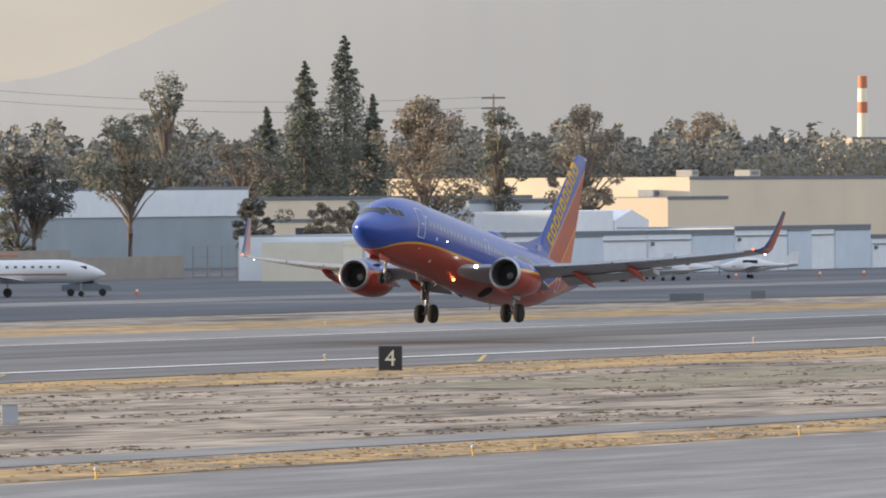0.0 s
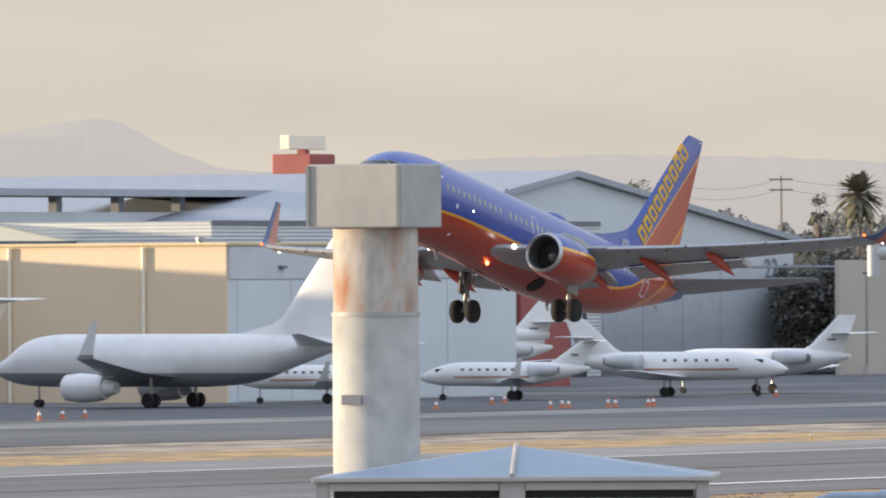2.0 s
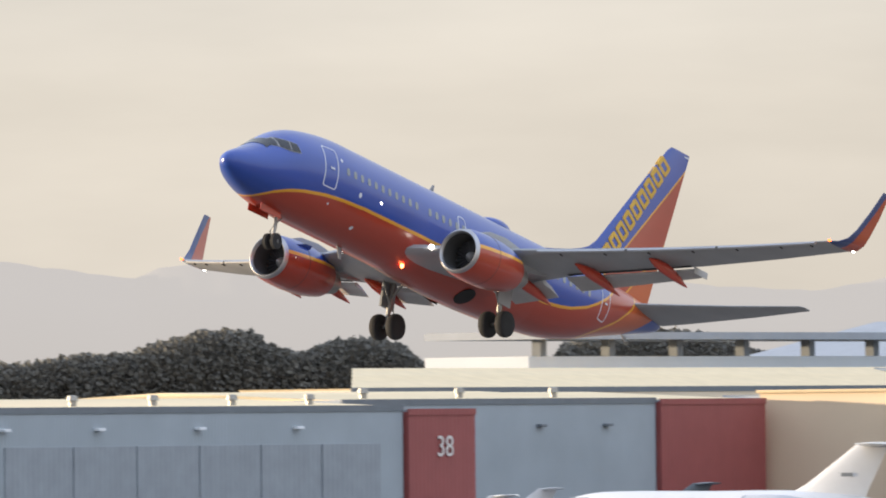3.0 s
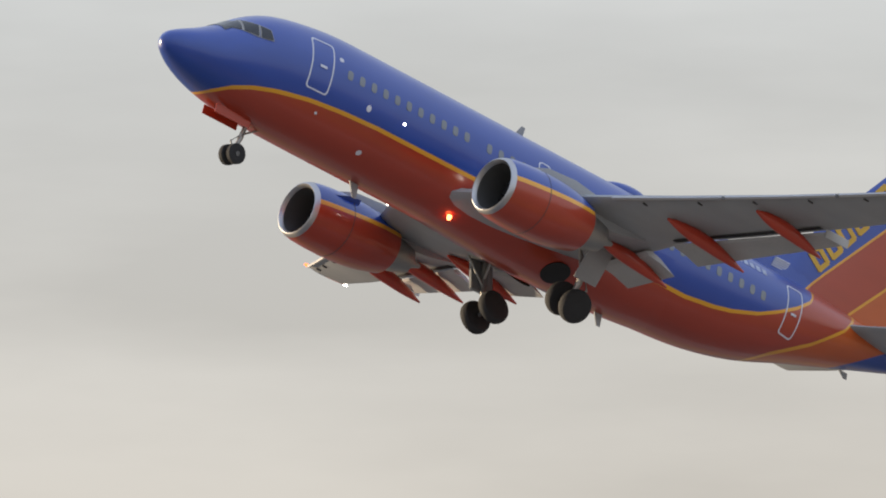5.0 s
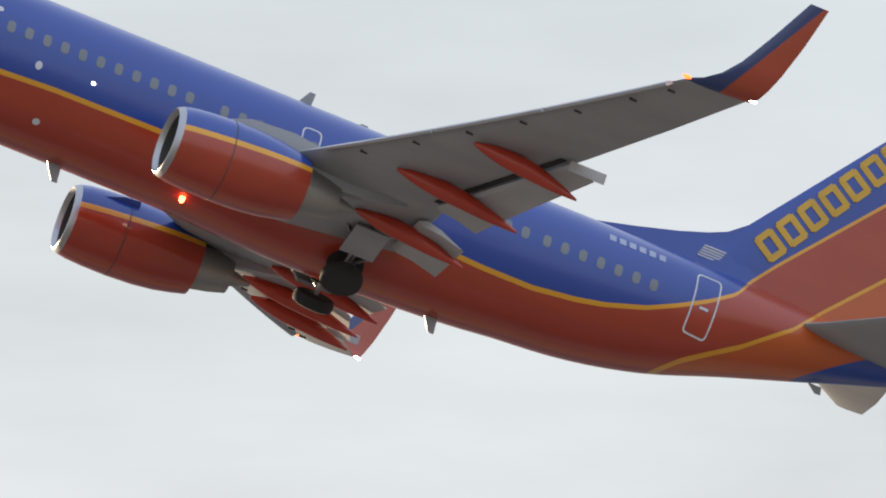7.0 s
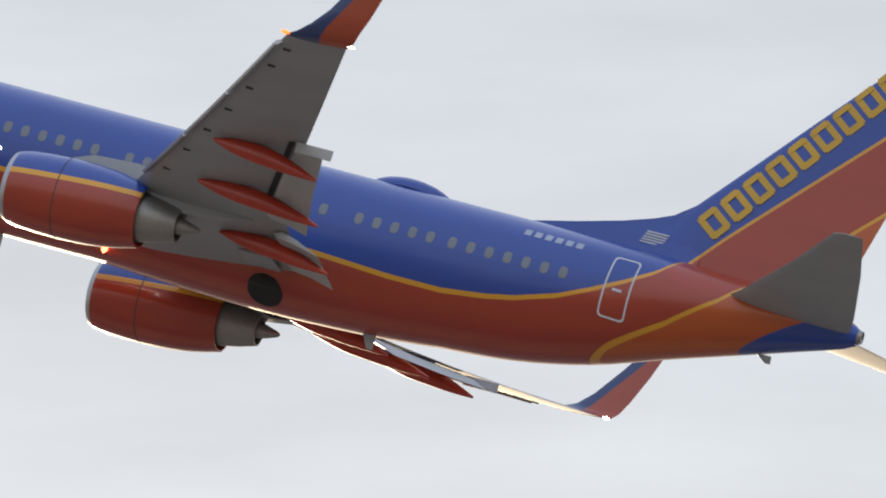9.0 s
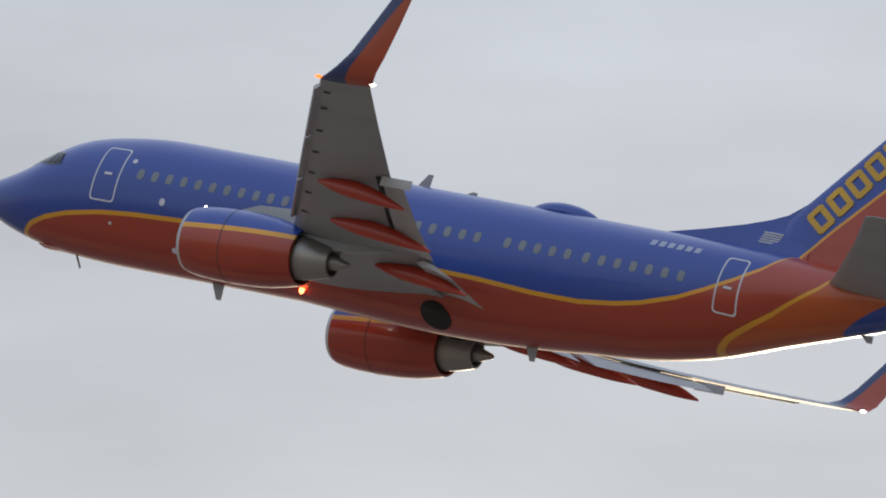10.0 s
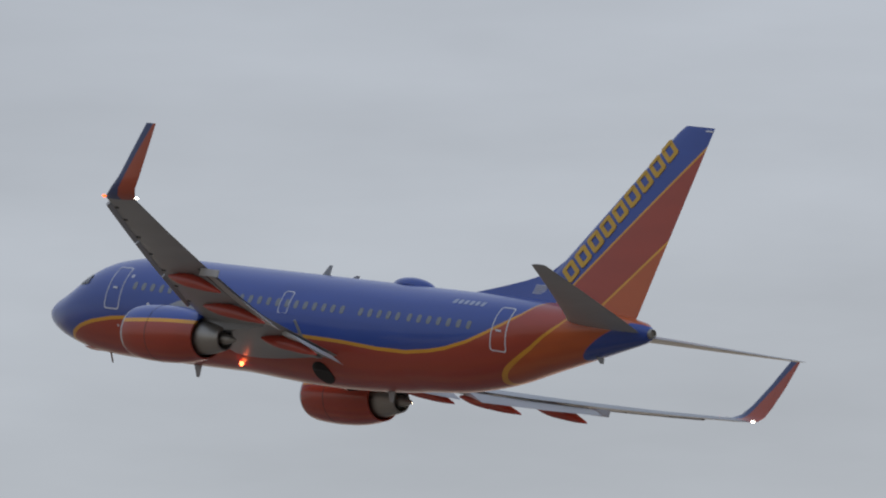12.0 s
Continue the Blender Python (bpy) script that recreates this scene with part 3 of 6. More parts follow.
def build_airliner():
    plane = thing("airliner", Matrix(), "blue, red and orange twin-jet airliner climbing away from the runway", "airplane")
    body = part("fuselage", hull([0, 0.05, 0.12, 0.22, 0.4, 0.6] + list(np.arange(0.8, 8, 0.3)) + list(np.arange(8, 19.5, 1.5)) + list(np.arange(19.5, 32, 0.5)) + [32.0, 32.2, 32.3],
                                 station, 64), M_LIVERY, plane, smooth=True)
    # wing-body fairing: swells smoothly out of the lower hull
    rings = []
    for s in np.linspace(10.4, 22.4, 25):
        top, bot, w = station(s)
        e = math.sin(math.pi * (s - 10.4) / 12.0) ** 1.5
        zc = (top + bot) / 2 + 0.05 * (top - bot) / 4
        rings.append([(NOSE_X - s, (w - 0.03 + 0.10 * e) * math.cos(t), zc + (zc - bot - 0.03 + 0.22 * e) * math.sin(t)) for t in [math.pi + math.pi * k / 24 for k in range(25)]]
                     + [(NOSE_X - s, w * 0.6, zc + 0.1), (NOSE_X - s, -w * 0.6, zc + 0.1)])
    part("belly_fairing", loft(rings), M_LIVERY, plane, "red wing-body fairing", smooth=True)
    for i in (-1, 1):
        ys = [0.6, 1.9, 3.4, 5.0, 5.8, 8, 11, 14, 16.75]
        secs = [(wing_le(y), y, wing_z(y) + 0.0, wing_te(y) - wing_le(y), 0.125 - 0.0025 * y, 6) for y in ys]
        wing = part("wing", wing_skin(secs, i), M_WING, plane, "grey swept wing", smooth=True)
        root = secs[-1]
        wl = [(20.02, 16.75, root[2], 1.70, 0.085, 6), (20.35, 17.02, root[2] + 0.08, 1.52, 0.085, 30), (20.72, 17.22, root[2] + 0.32, 1.28, 0.085, 58),
              (21.1, 17.32, root[2] + 0.75, 1.08, 0.085, 76), (21.65, 17.5, root[2] + 1.65, 0.82, 0.085, 79), (22.25, 17.66, root[2] + 2.72, 0.5, 0.08, 79)]
        part("winglet", wing_skin(wl, i), M_WINGLET, plane, "blue and orange upturned winglet", smooth=True)
        # leading-edge slats, a little way out
        for ya, yb in ((6.2, 9.4), (9.5, 12.7), (12.8, 16.3)):
            rr = []
            for y in np.linspace(ya, yb, 4):
                c = wing_te(y) - wing_le(y)
                rr.append([(NOSE_X - wing_le(y) + 0.16 - a, i * y, wing_z(y) - 0.09 + h * 0.9) for a, h in
                           ((0, 0), (0.05, 0.08), (0.2, 0.14), (0.42, 0.19), (0.40, 0.14), (0.2, 0.06), (0.1, -0.05), (0.04, -0.06))])
            part("slat", loft(rr), M_LIP, wing, "bright metal slat", smooth=True)
        # trailing-edge flaps, lowered for take-off
        for ya, yb in ((2.1, 4.3), (5.5, 10.6)):
            rr = []
            for y in (ya, (ya + yb) / 2, yb):
                te, z = wing_te(y), wing_z(y)
                f = 1.1 if y < 5 else 1.0 - 0.07 * (y - 5)
                rr.append([(NOSE_X - te + 0.35 * f - a * f, i * y, z - 0.14 + h * f) for a, h in
                           ((0, 0), (0.2, 0.08), (0.6, -0.02), (1.25, -0.30), (0.6, -0.14), (0.15, -0.09))])
            part("flap", loft(rr), M_FLAP, wing, "pale grey lowered flap")
        for y in (6.9, 8.5, 10.1, 11.7, 13.3, 14.9, 16.0):
            x_, z_ = NOSE_X - wing_le(y), wing_z(y)
            part("slat_track", box(x_ - 0.40, x_ - 0.20, i * y - 0.02, i * y + 0.02, z_ - 0.20 + 0.006 * y, z_ - 0.05), M_DUCT, wing, "dark slat track slot")
        # near-black strip puts the shade of the flap gap into the colour
        rr = [[(NOSE_X - wing_te(y) + d, i * y, wing_z(y) - q) for d, q in ((0.46, 0.09), (0.30, 0.085), (0.30, 0.06), (0.46, 0.07))] for y in np.linspace(5.6, 10.6, 5)]
        part("flap_cove_shade", loft(rr), M_DARK, wing, "dark strip for the shade in the flap gap")
        part("flap_end", box(NOSE_X - wing_te(10.7) - 0.75, NOSE_X - wing_te(10.7) + 0.25, i * 10.68 - 0.02, i * 10.68 + 0.02, wing_z(10.7) - 0.34, wing_z(10.7) - 0.06, bev=0.01), M_FLAP, wing)
        for yf, ln, ahead in ((3.75, 3.2, 0.62), (7.0, 3.5, 0.68), (10.0, 3.0, 0.80)):
            te, z = wing_te(yf), wing_z(yf)
            rr = []
            for u in np.linspace(0, 1, 12):
                r = 0.30 * math.sin(math.pi * min(max(u, 0.015), 0.985)) ** 0.7 * (1 - 0.35 * u) + 0.008
                drop = -0.26 - 0.22 * u - 0.40 * max(u - 0.5, 0) ** 1.2
                rr.append([(NOSE_X - te + ln * (ahead - u), i * yf + 0.62 * r * math.cos(t), z + drop + r * math.sin(t)) for t in [2 * math.pi * j / 14 for j in range(14)]])
            part("flap_fairing", loft(rr), M_CANOE, wing, "red flap track fairing", smooth=True)
        part("position_light", turned([(-0.12, 0.02), (0, 0.06), (0.12, 0.02)], (NOSE_X - 20.0, i * 16.8, root[2] + 0.02), 10), M_LAMP_O, wing, "lit red position light")
        part("strobe_light", turned([(-0.1, 0.02), (0, 0.05), (0.1, 0.02)], (NOSE_X - 21.78, i * 16.85, root[2] + 0.04), 10), M_LAMP_W, wing, "lit white tail light on wing tip")
        part("landing_light", turned([(-0.04, 0.11), (0.05, 0.09), (0.1, 0.02)], (NOSE_X - 11.95, i * 2.35, -1.12), 14), M_LAMP_W, wing, "lit landing light")
        build_engine(plane, i)
        st = [(28.45, 0.45, 1.12, 3.7, 0.09, 7), (29.3, 1.6, 1.27, 3.15, 0.09, 7), (31.2, 4.6, 1.67, 1.85, 0.09, 7), (32.65, 7.1, 2.02, 0.80, 0.085, 7), (32.9, 7.2, 2.04, 0.5, 0.06, 7)]
        part("tailplane", wing_skin(st, i), M_WING, plane, "grey tailplane", smooth=True)
        # doors and windows
        part("door_outline", patch_on_hull(4.6, 5.48, -0.53, 1.22, i, ring=0.045, round_=0.12), M_TRIM, body, "white outline of the forward door")
        part("door_handle", patch_on_hull(4.93, 5.2, 0.28, 0.36, i, out=0.03), M_TRIM, body)
        part("door_outline", patch_on_hull(25.72, 26.45, -0.36, 1.36, i, ring=0.045, round_=0.12), M_TRIM, body, "white outline of the rear door")
        part("door_handle", patch_on_hull(25.96, 26.22, 0.36, 0.43, i, out=0.03), M_TRIM, body)
        part("exit_outline", patch_on_hull(14.35, 14.9, 0.02, 0.98, i, ring=0.04, round_=0.15), M_TRIM, body, "white outline of the overwing exit")
        for k in range(37):
            s = 6.16 + 0.505 * k if k < 11 else 12.2 + 0.508 * (k - 12) if k < 30 else 21.46 + 0.52 * (k - 30)
            if k in (11, 24):
                continue
            part("cabin_window", rounded_pane(s, 0.465, 0.115, 0.165, i), M_CABIN, body)
        for s, z, a, b in ((5.77, 0.85, 0.085, 0.075), (7.16, -0.25, 0.095, 0.115), (5.43, -1.1, 0.05, 0.045), (7.68, -1.5, 0.10, 0.07)):
            part("service_panel", rounded_pane(s, z, a, b, i, 2.0), M_TRIM, body, "small white panel")
        part("wing_light", rounded_pane(8.67, -0.16, 0.055, 0.045, i, 2.0), M_LAMP_W, body, "lit white wing inspection light")
        part("drain_panel", patch_on_hull(18.72, 18.92, -1.86, -1.55, i, step=0.1), M_TRIM, body, "pale rectangular panel")
        # flight deck glass
        for pts in (((1.76, 0.46), (2.20, 0.46), (2.32, 0.86), (1.98, 0.68)), ((2.26, 0.45), (2.66, 0.38), (2.74, 0.82), (2.38, 0.88)), ((2.74, 0.38), (3.14, 0.42), (3.08, 0.76), (2.80, 0.81))):
            grid = []
            mid_s, mid_z = sum(p[0] for p in pts) / 4, sum(p[1] for p in pts) / 4
            rim = [(mid_s + (s - mid_s) * 1.16, mid_z + (z - mid_z) * 1.16) for s, z in pts]
            rows = []
            for u in np.linspace(0, 1, 6):
                lo = [rim[0][k] + (rim[1][k] - rim[0][k]) * u for k in (0, 1)]
                hi = [rim[3][k] + (rim[2][k] - rim[3][k]) * u for k in (0, 1)]
                rows.append([(NOSE_X - (lo[0] + (hi[0] - lo[0]) * v), i * skin_y(lo[0] + (hi[0] - lo[0]) * v, lo[1] + (hi[1] - lo[1]) * v, 0.015), lo[1] + (hi[1] - lo[1]) * v + 0.006) for v in np.linspace(0, 1, 6)])
            part("flight_deck_window_frame", loft(rows, caps=False, closed=False), M_METAL, body, "grey metal window frame")
            for u in np.linspace(0, 1, 6):
                low = (pts[0][0] + (pts[1][0] - pts[0][0]) * u, pts[0][1] + (pts[1][1] - pts[0][1]) * u)
                high = (pts[3][0] + (pts[2][0] - pts[3][0]) * u, pts[3][1] + (pts[2][1] - pts[3][1]) * u)
                grid.append([(low[0] + (high[0] - low[0]) * v, low[1] + (high[1] - low[1]) * v) for v in np.linspace(0, 1, 6)])
            bm = loft([[(NOSE_X - s, i * skin_y(s, z, 0.03), z + 0.012) for s, z in g] for g in grid], caps=False, closed=False)
            part("flight_deck_window", bm, M_GLASS, body, "dark flight deck pane")
        # registration on the rear fuselage, as plain bars
        for k in range(6):
            part("registration_bar", patch_on_hull(23.14 + 0.29 * k, 23.33 + 0.29 * k, 1.27, 1.46, i, step=0.1), M_FAINT, body, "white bar of lettering")
    part("flight_deck_front_window", loft([[(NOSE_X - s, y, skin_z(s, y) + 0.02) for s in (1.72, 1.87, 2.02, 2.17)] for y in np.linspace(-0.78, 0.78, 11)], caps=False, closed=False), M_GLASS, body, "dark windscreen")
    # fin with its dorsal fillet
    fin = []
    for z, le, c, t in ((1.35, 26.2, 5.1, 0.085), (2.0, 26.3, 5.16, 0.085), (3.0, 26.55, 5.13, 0.085), (5.0, 28.17, 3.97, 0.085), (7.0, 29.78, 2.82, 0.085), (8.85, 31.3, 1.72, 0.08), (9.1, 31.6, 1.47, 0.05)):
        fin.append([(NOSE_X - le - a, h, z) for a, h in foil(c, t, 10)])
    finp = part("fin", loft(fin), M_LIVERY, plane, "blue and red fin with slanted yellow stripes", smooth=True)
    part("fin_tip_cap", box(NOSE_X - 33.02, NOSE_X - 32.3, -0.03, 0.03, 8.93, 9.0, bev=0.01), M_TRIM, finp, "thin white strip on the fin tip")
    fil = []
    for s, top, w in ((22.6, 1.99, 0.03), (24.0, 2.33, 0.06), (25.2, 2.66, 0.10), (26.0, 2.93, 0.13), (26.5, 3.15, 0.16), (27.0, 3.55, 0.18), (27.6, 4.2, 0.18)):
        fil.append([(NOSE_X - s, -w * 1.6, 1.85), (NOSE_X - s, w * 1.6, 1.85), (NOSE_X - s, w * 0.7, (top + 1.9) / 2), (NOSE_X - s, 0.015, top), (NOSE_X - s, -0.015, top), (NOSE_X - s, -w * 0.7, (top + 1.9) / 2)])
    part("dorsal_fillet", loft(fil), M_LIVERY, plane, smooth=True, angle=60)
    # lettering along the fin, as plain yellow strokes; a small striped emblem below it
    d = Vector((-3.92, 0, 5.55)).normalized()
    nrm = Vector((-d.z, 0, d.x))
    for i in (-1, 1):
        for k in range(9):
            base = Vector((NOSE_X - 27.78, 0, 2.64)) + d * (0.05 + 0.75 * k)
            h = 0.80
            bm = bmesh.new()
            for u0, u1, v0, v1 in ((0.0, 0.18, 0.06, 0.94), (0.44, 0.62, 0.06, 0.94), (0.06, 0.56, 0, 0.22), (0.06, 0.56, 0.78, 1)):
                crn = []
                for u, v in ((u0, v0), (u1, v0), (u1, v1), (u0, v1)):
                    p = base + d * u + nrm * (v * h * -1)
                    zz, ss = p.z, NOSE_X - p.x
                    tab = [(2.0, 26.3, 5.16), (3.0, 26.55, 5.13), (5.0, 28.17, 3.97), (7.0, 29.78, 2.82), (8.85, 31.3, 1.72)]
                    le, c = [float(q) for q in curve_at(tab, zz)]
                    uu = min(max((ss - le) / c, 0.02), 0.98)
                    th = 5 * 0.088 * (0.2969 * math.sqrt(uu) - 0.126 * uu - 0.3516 * uu * uu + 0.2843 * uu**3 - 0.1015 * uu**4) * c
                    crn.append((p.x, th * 1.1 + 0.025, zz))
                merge(bm, loft([[(x, i * (y - 0.09), z) for x, y, z in crn], [(x, i * y, z) for x, y, z in crn]]))
            part("letter_bar", bm, M_LETTER, finp, "yellow stroke of the painted name")
        for k in range(5):
            x0, z0 = NOSE_X - 25.85 - 0.03 * k, 2.2 + 0.075 * k
            part("emblem_stripe", box(x0 - 0.62, x0, i * 0.085 - 0.075, i * 0.085 + 0.075, z0, z0 + 0.04), M_TRIM, finp, "thin white stripe of an emblem")
    # radome on the roof, aerials
    rr = []
    for u in np.linspace(0, 1, 12):
        h = 0.36 * math.sin(math.pi * min(max(u, 0.02), 0.98)) ** 0.5
        rr.append([(NOSE_X - 18.3 - 2.2 * u, 0.55 * math.sin(math.pi * min(max(u, 0.02), 0.98)) ** 0.6 * math.cos(t), 1.94 + h * math.sin(t)) for t in np.linspace(0, math.pi, 12)])
    part("radome", loft(rr), M_LIVERY, plane, "blue antenna radome", smooth=True)
    for s, z, h in ((14.3, 1.97, 0.45), (8.5, -1.97, -0.5), (19.3, -2.0, -0.5), (15.9, 1.98, 0.15), (29.8, 0.1, -0.22)):
        part("aerial", loft([[(NOSE_X - s, -0.03, z), (NOSE_X - s - 0.42, -0.01, z), (NOSE_X - s, 0.03, z)], [(NOSE_X - s - 0.28, -0.01, z + h), (NOSE_X - s - 0.45, 0, z + h), (NOSE_X - s - 0.28, 0.01, z + h)]]), M_WING, plane)
    part("beacon", turned([(0.04, 0.08), (-0.07, 0.075), (-0.13, 0.02)], (NOSE_X - 12.05, 0.9, -1.86), 14, "z"), M_LAMP_R, plane, "lit red anti-collision beacon")
    part("tail_exhaust", turned([(0.02, 0.2), (-0.1, 0.17), (-0.02, 0.13)], (NOSE_X - 32.32, 0, 1.2), 18), M_METAL, plane)
    # wheel wells and bay doors
    bay_doors = []
    for i in (-1, 1):
        part("wheel_well", turned([(0, 0.5), (-0.03, 0.5)], (0, 0, 0), 28, "z"), M_DARK, plane, "dark open wheel well", m=pose(NOSE_X - 16.7, i * 0.95, -1.90, i * 32.6))
        d = part("nose_bay_door", box(-0.75, 0.7, -0.015, 0.015, -0.30, 0.0, bev=0.008), M_CANOE, plane, "red nose gear bay door")
        d.matrix_basis = pose(NOSE_X - 3.2, i * 0.32, -1.86)
        bay_doors.append((d, i))
    return plane, build_main_gear(plane, 1), build_main_gear(plane, -1), build_nose_gear(plane), bay_doors


airliner, gear_port, gear_starboard, gear_nose, nose_doors = build_airliner()


# ---- ground: airfield strips run along x ----
M_DIRT = two_tone("bare_soil_with_dry_grass", (0.12, 0.09, 0.066), (0.40, 0.31, 0.225), 0.16, 0.38, 0.56, stretch=(0.30, 1, 1), fine=1.4, vary=0.7)
M_STRAW = two_tone("golden_dry_grass", (0.26, 0.19, 0.12), (0.52, 0.315, 0.115), 0.2, 0.40, 0.58, stretch=(0.5, 1, 1), fine=0.9, vary=0.5)
M_GREEN = two_tone("sparse_green_grass", (0.22, 0.185, 0.12), (0.30, 0.24, 0.15), 0.2, stretch=(0.5, 1, 1), fine=0.9, vary=0.5)
M_ASPHALT = two_tone("worn_runway_asphalt", (0.15, 0.14, 0.135), (0.19, 0.178, 0.168), 0.08, stretch=(0.15, 1, 1))
M_RUBBER = two_tone("rubber_darkened_asphalt", (0.075, 0.072, 0.07), (0.15, 0.145, 0.14), 0.05, 0.4, 0.65, stretch=(0.03, 1, 1))
M_SHOULDER = two_tone("pale_shoulder_asphalt", (0.22, 0.205, 0.19), (0.28, 0.26, 0.24), 0.1, stretch=(0.2, 1, 1))
M_RAMP = two_tone("dark_apron_asphalt", (0.085, 0.088, 0.095), (0.12, 0.12, 0.125), 0.02, stretch=(0.3, 1, 1))
M_MARK = mat("worn_white_marking", (0.82, 0.80, 0.75), 0.8, vary=0.3, scale=0.8)
M_YMARK = mat("faded_yellow_marking", (0.62, 0.42, 0.12), 0.8, vary=0.3)


def sheet(name, x0, x1, y0, y1, z, material, label, cat, n=1):
    bm = bmesh.new()
    for i in range(n):
        xa, xb = x0 + (x1 - x0) * i / n, x0 + (x1 - x0) * (i + 1) / n
        bm.faces.new([bm.verts.new(p) for p in ((xa, y0, z), (xb, y0, z), (xb, y1, z), (xa, y1, z))])
    ob = part(name, bm, material)
    return tagged(ob, label, cat, kind="structure")


bm = bmesh.new()
bmesh.ops.create_circle(bm, cap_ends=True, radius=4900, segments=96)
tagged(part("ground", bm, M_DIRT), "bare soil and dry grass of the airfield", "ground", kind="structure")
X0, X1 = -900, 1900
sheet("taxiway_near", X0, X1, 70, 153.5, 0.02, M_SHOULDER, "worn pale taxiway asphalt", "taxiway")
sheet("service_path", X0, X1, 163.8, 168.4, 0.02, M_SHOULDER, "narrow pale service path", "path")
sheet("grass_edge_near", X0, X1, 155, 162.5, 0.015, M_STRAW, "strip of golden dry grass", "grass")
sheet("grass_edge_runway", X0, X1, 222.5, 235.5, 0.015, M_STRAW, "golden dry grass beside the runway", "grass")
sheet("grass_patch_green", 470, 900, 196, 214, 0.015, M_GREEN, "sparse green grass patch", "grass")
sheet("runway", X0, X1, 236, 309, 0.03, M_ASPHALT, "worn grey runway asphalt", "runway")
sheet("runway_rubber", X0, X1, 270, 288, 0.045, M_RUBBER, "runway surface darkened by tyre rubber", "runway")
sheet("runway_shoulder", X0, X1, 293, 309, 0.045, M_SHOULDER, "pale runway shoulder", "runway")
sheet("edge_line_near", X0, X1, 247.4, 248.7, 0.06, M_MARK, "white painted runway edge line", "marking")
sheet("edge_line_far", X0, X1, 291.6, 292.4, 0.06, M_MARK, "white painted runway edge line", "marking")
sheet("grass_far", X0, X1, 309, 327, 0.03, M_STRAW, "golden dry grass beyond the runway", "grass")
sheet("taxiway_far", X0, X1, 348, 392, 0.03, M_RAMP, "dark taxiway asphalt", "taxiway")
sheet("taxiway_edge", X0, X1, 392, 404, 0.035, M_SHOULDER, "pale concrete taxiway edge", "taxiway")
sheet("apron", X0, X1, 404, 700, 0.04, M_RAMP, "dark apron asphalt", "apron")
for k in range(9):
    x = 480 + 60 * k
    bm = bmesh.new()
    bm.faces.new([bm.verts.new(p) for p in ((x, 237, 0.06), (x + 0.6, 237, 0.06), (x + 22, 246, 0.06), (x + 21.4, 246, 0.06))])
    tagged(part("shoulder_chevron", bm, M_YMARK), "faded yellow shoulder marking", "marking", kind="structure")

# ---- buildings along the far apron ----
M_GREYWALL = ribbed(mat("grey_blue_metal_siding", (0.58, 0.625, 0.66), 0.55, vary=0.08, scale=0.15), 0.4, "X", 0.25)
M_GREYDARK = ribbed(mat("weathered_grey_siding", (0.34, 0.385, 0.42), 0.6, vary=0.12, scale=0.2), 0.4, "X", 0.25)
M_DOORDARK = ribbed(mat("weathered_door_panel", (0.29, 0.32, 0.35), 0.6, vary=0.12), 0.6, "X", 0.2)
M_DOORGREY = ribbed(mat("pale_grey_door_panel", (0.53, 0.56, 0.59), 0.55, vary=0.08), 0.6, "X", 0.2)
M_SIDING = ribbed(mat("pale_lap_siding", (0.55, 0.575, 0.59), 0.6, vary=0.06), 0.35, "Z", 0.6)
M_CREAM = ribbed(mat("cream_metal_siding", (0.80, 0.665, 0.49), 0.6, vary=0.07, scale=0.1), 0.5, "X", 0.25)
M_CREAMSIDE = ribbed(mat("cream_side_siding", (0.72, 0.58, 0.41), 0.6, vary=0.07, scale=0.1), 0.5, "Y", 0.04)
M_REDWALL = ribbed(mat("dull_red_panel", (0.30, 0.075, 0.07), 0.6, vary=0.1), 0.5, "X", 0.2)
M_BEIGE = mat("beige_concrete_wall", (0.47, 0.43, 0.37), 0.8, vary=0.08, scale=0.1)
M_BLOCK = mat("tan_block_wall", (0.36, 0.32, 0.27), 0.85, vary=0.12)
M_ROOF = ribbed(mat("grey_roof_sheet", (0.33, 0.36, 0.40), 0.5, vary=0.1), 0.5, "X", 0.3)
M_ROOFTAN = ribbed(mat("tan_roof_sheet", (0.82, 0.66, 0.42), 0.95, vary=0.08), 1.0, "Z", 0.8)
M_WHITE = mat("white_painted_metal", (0.80, 0.83, 0.86), 0.5, vary=0.06)
M_WHITEW = mat("warm_white_panel", (0.84, 0.77, 0.62), 0.5, vary=0.06)
M_FASCIA = mat("dark_fascia", (0.16, 0.18, 0.20), 0.6)
M_GAP = mat("dark_opening", (0.05, 0.05, 0.055), 0.7)
M_NUMBER = mat("grey_number_paint", (0.22, 0.25, 0.30), 0.7)
M_NUMW = mat("white_number_paint", (0.7, 0.66, 0.62), 0.7)


def building(name, x0, x1, y0, y1, h, wall, roof, label, cat="building", fascia=M_FASCIA):
    """Walls with a thin parapet cap and a roof; front face at y0."""
    b = thing(name, pose((x0 + x1) / 2, y0, 0), label, cat)
    w, d = (x1 - x0) / 2, y1 - y0
    part("wall_front", box(-w, w, 0, 0.3, 0, h), wall, b)
    part("wall_back", box(-w, w, d - 0.3, d, 0, h), wall, b)
    part("wall_side", box(-w, -w + 0.3, 0.3, d - 0.3, 0, h), wall, b)
    part("wall_side", box(w - 0.3, w, 0.3, d - 0.3, 0, h), wall, b)
    part("roof", box(-w, w, 0, d, h, h + 0.15), roof, b)
    part("fascia", box(-w - 0.05, w + 0.05, -0.08, 0.1, h - 0.25, h + 0.22), fascia, b)
    return b


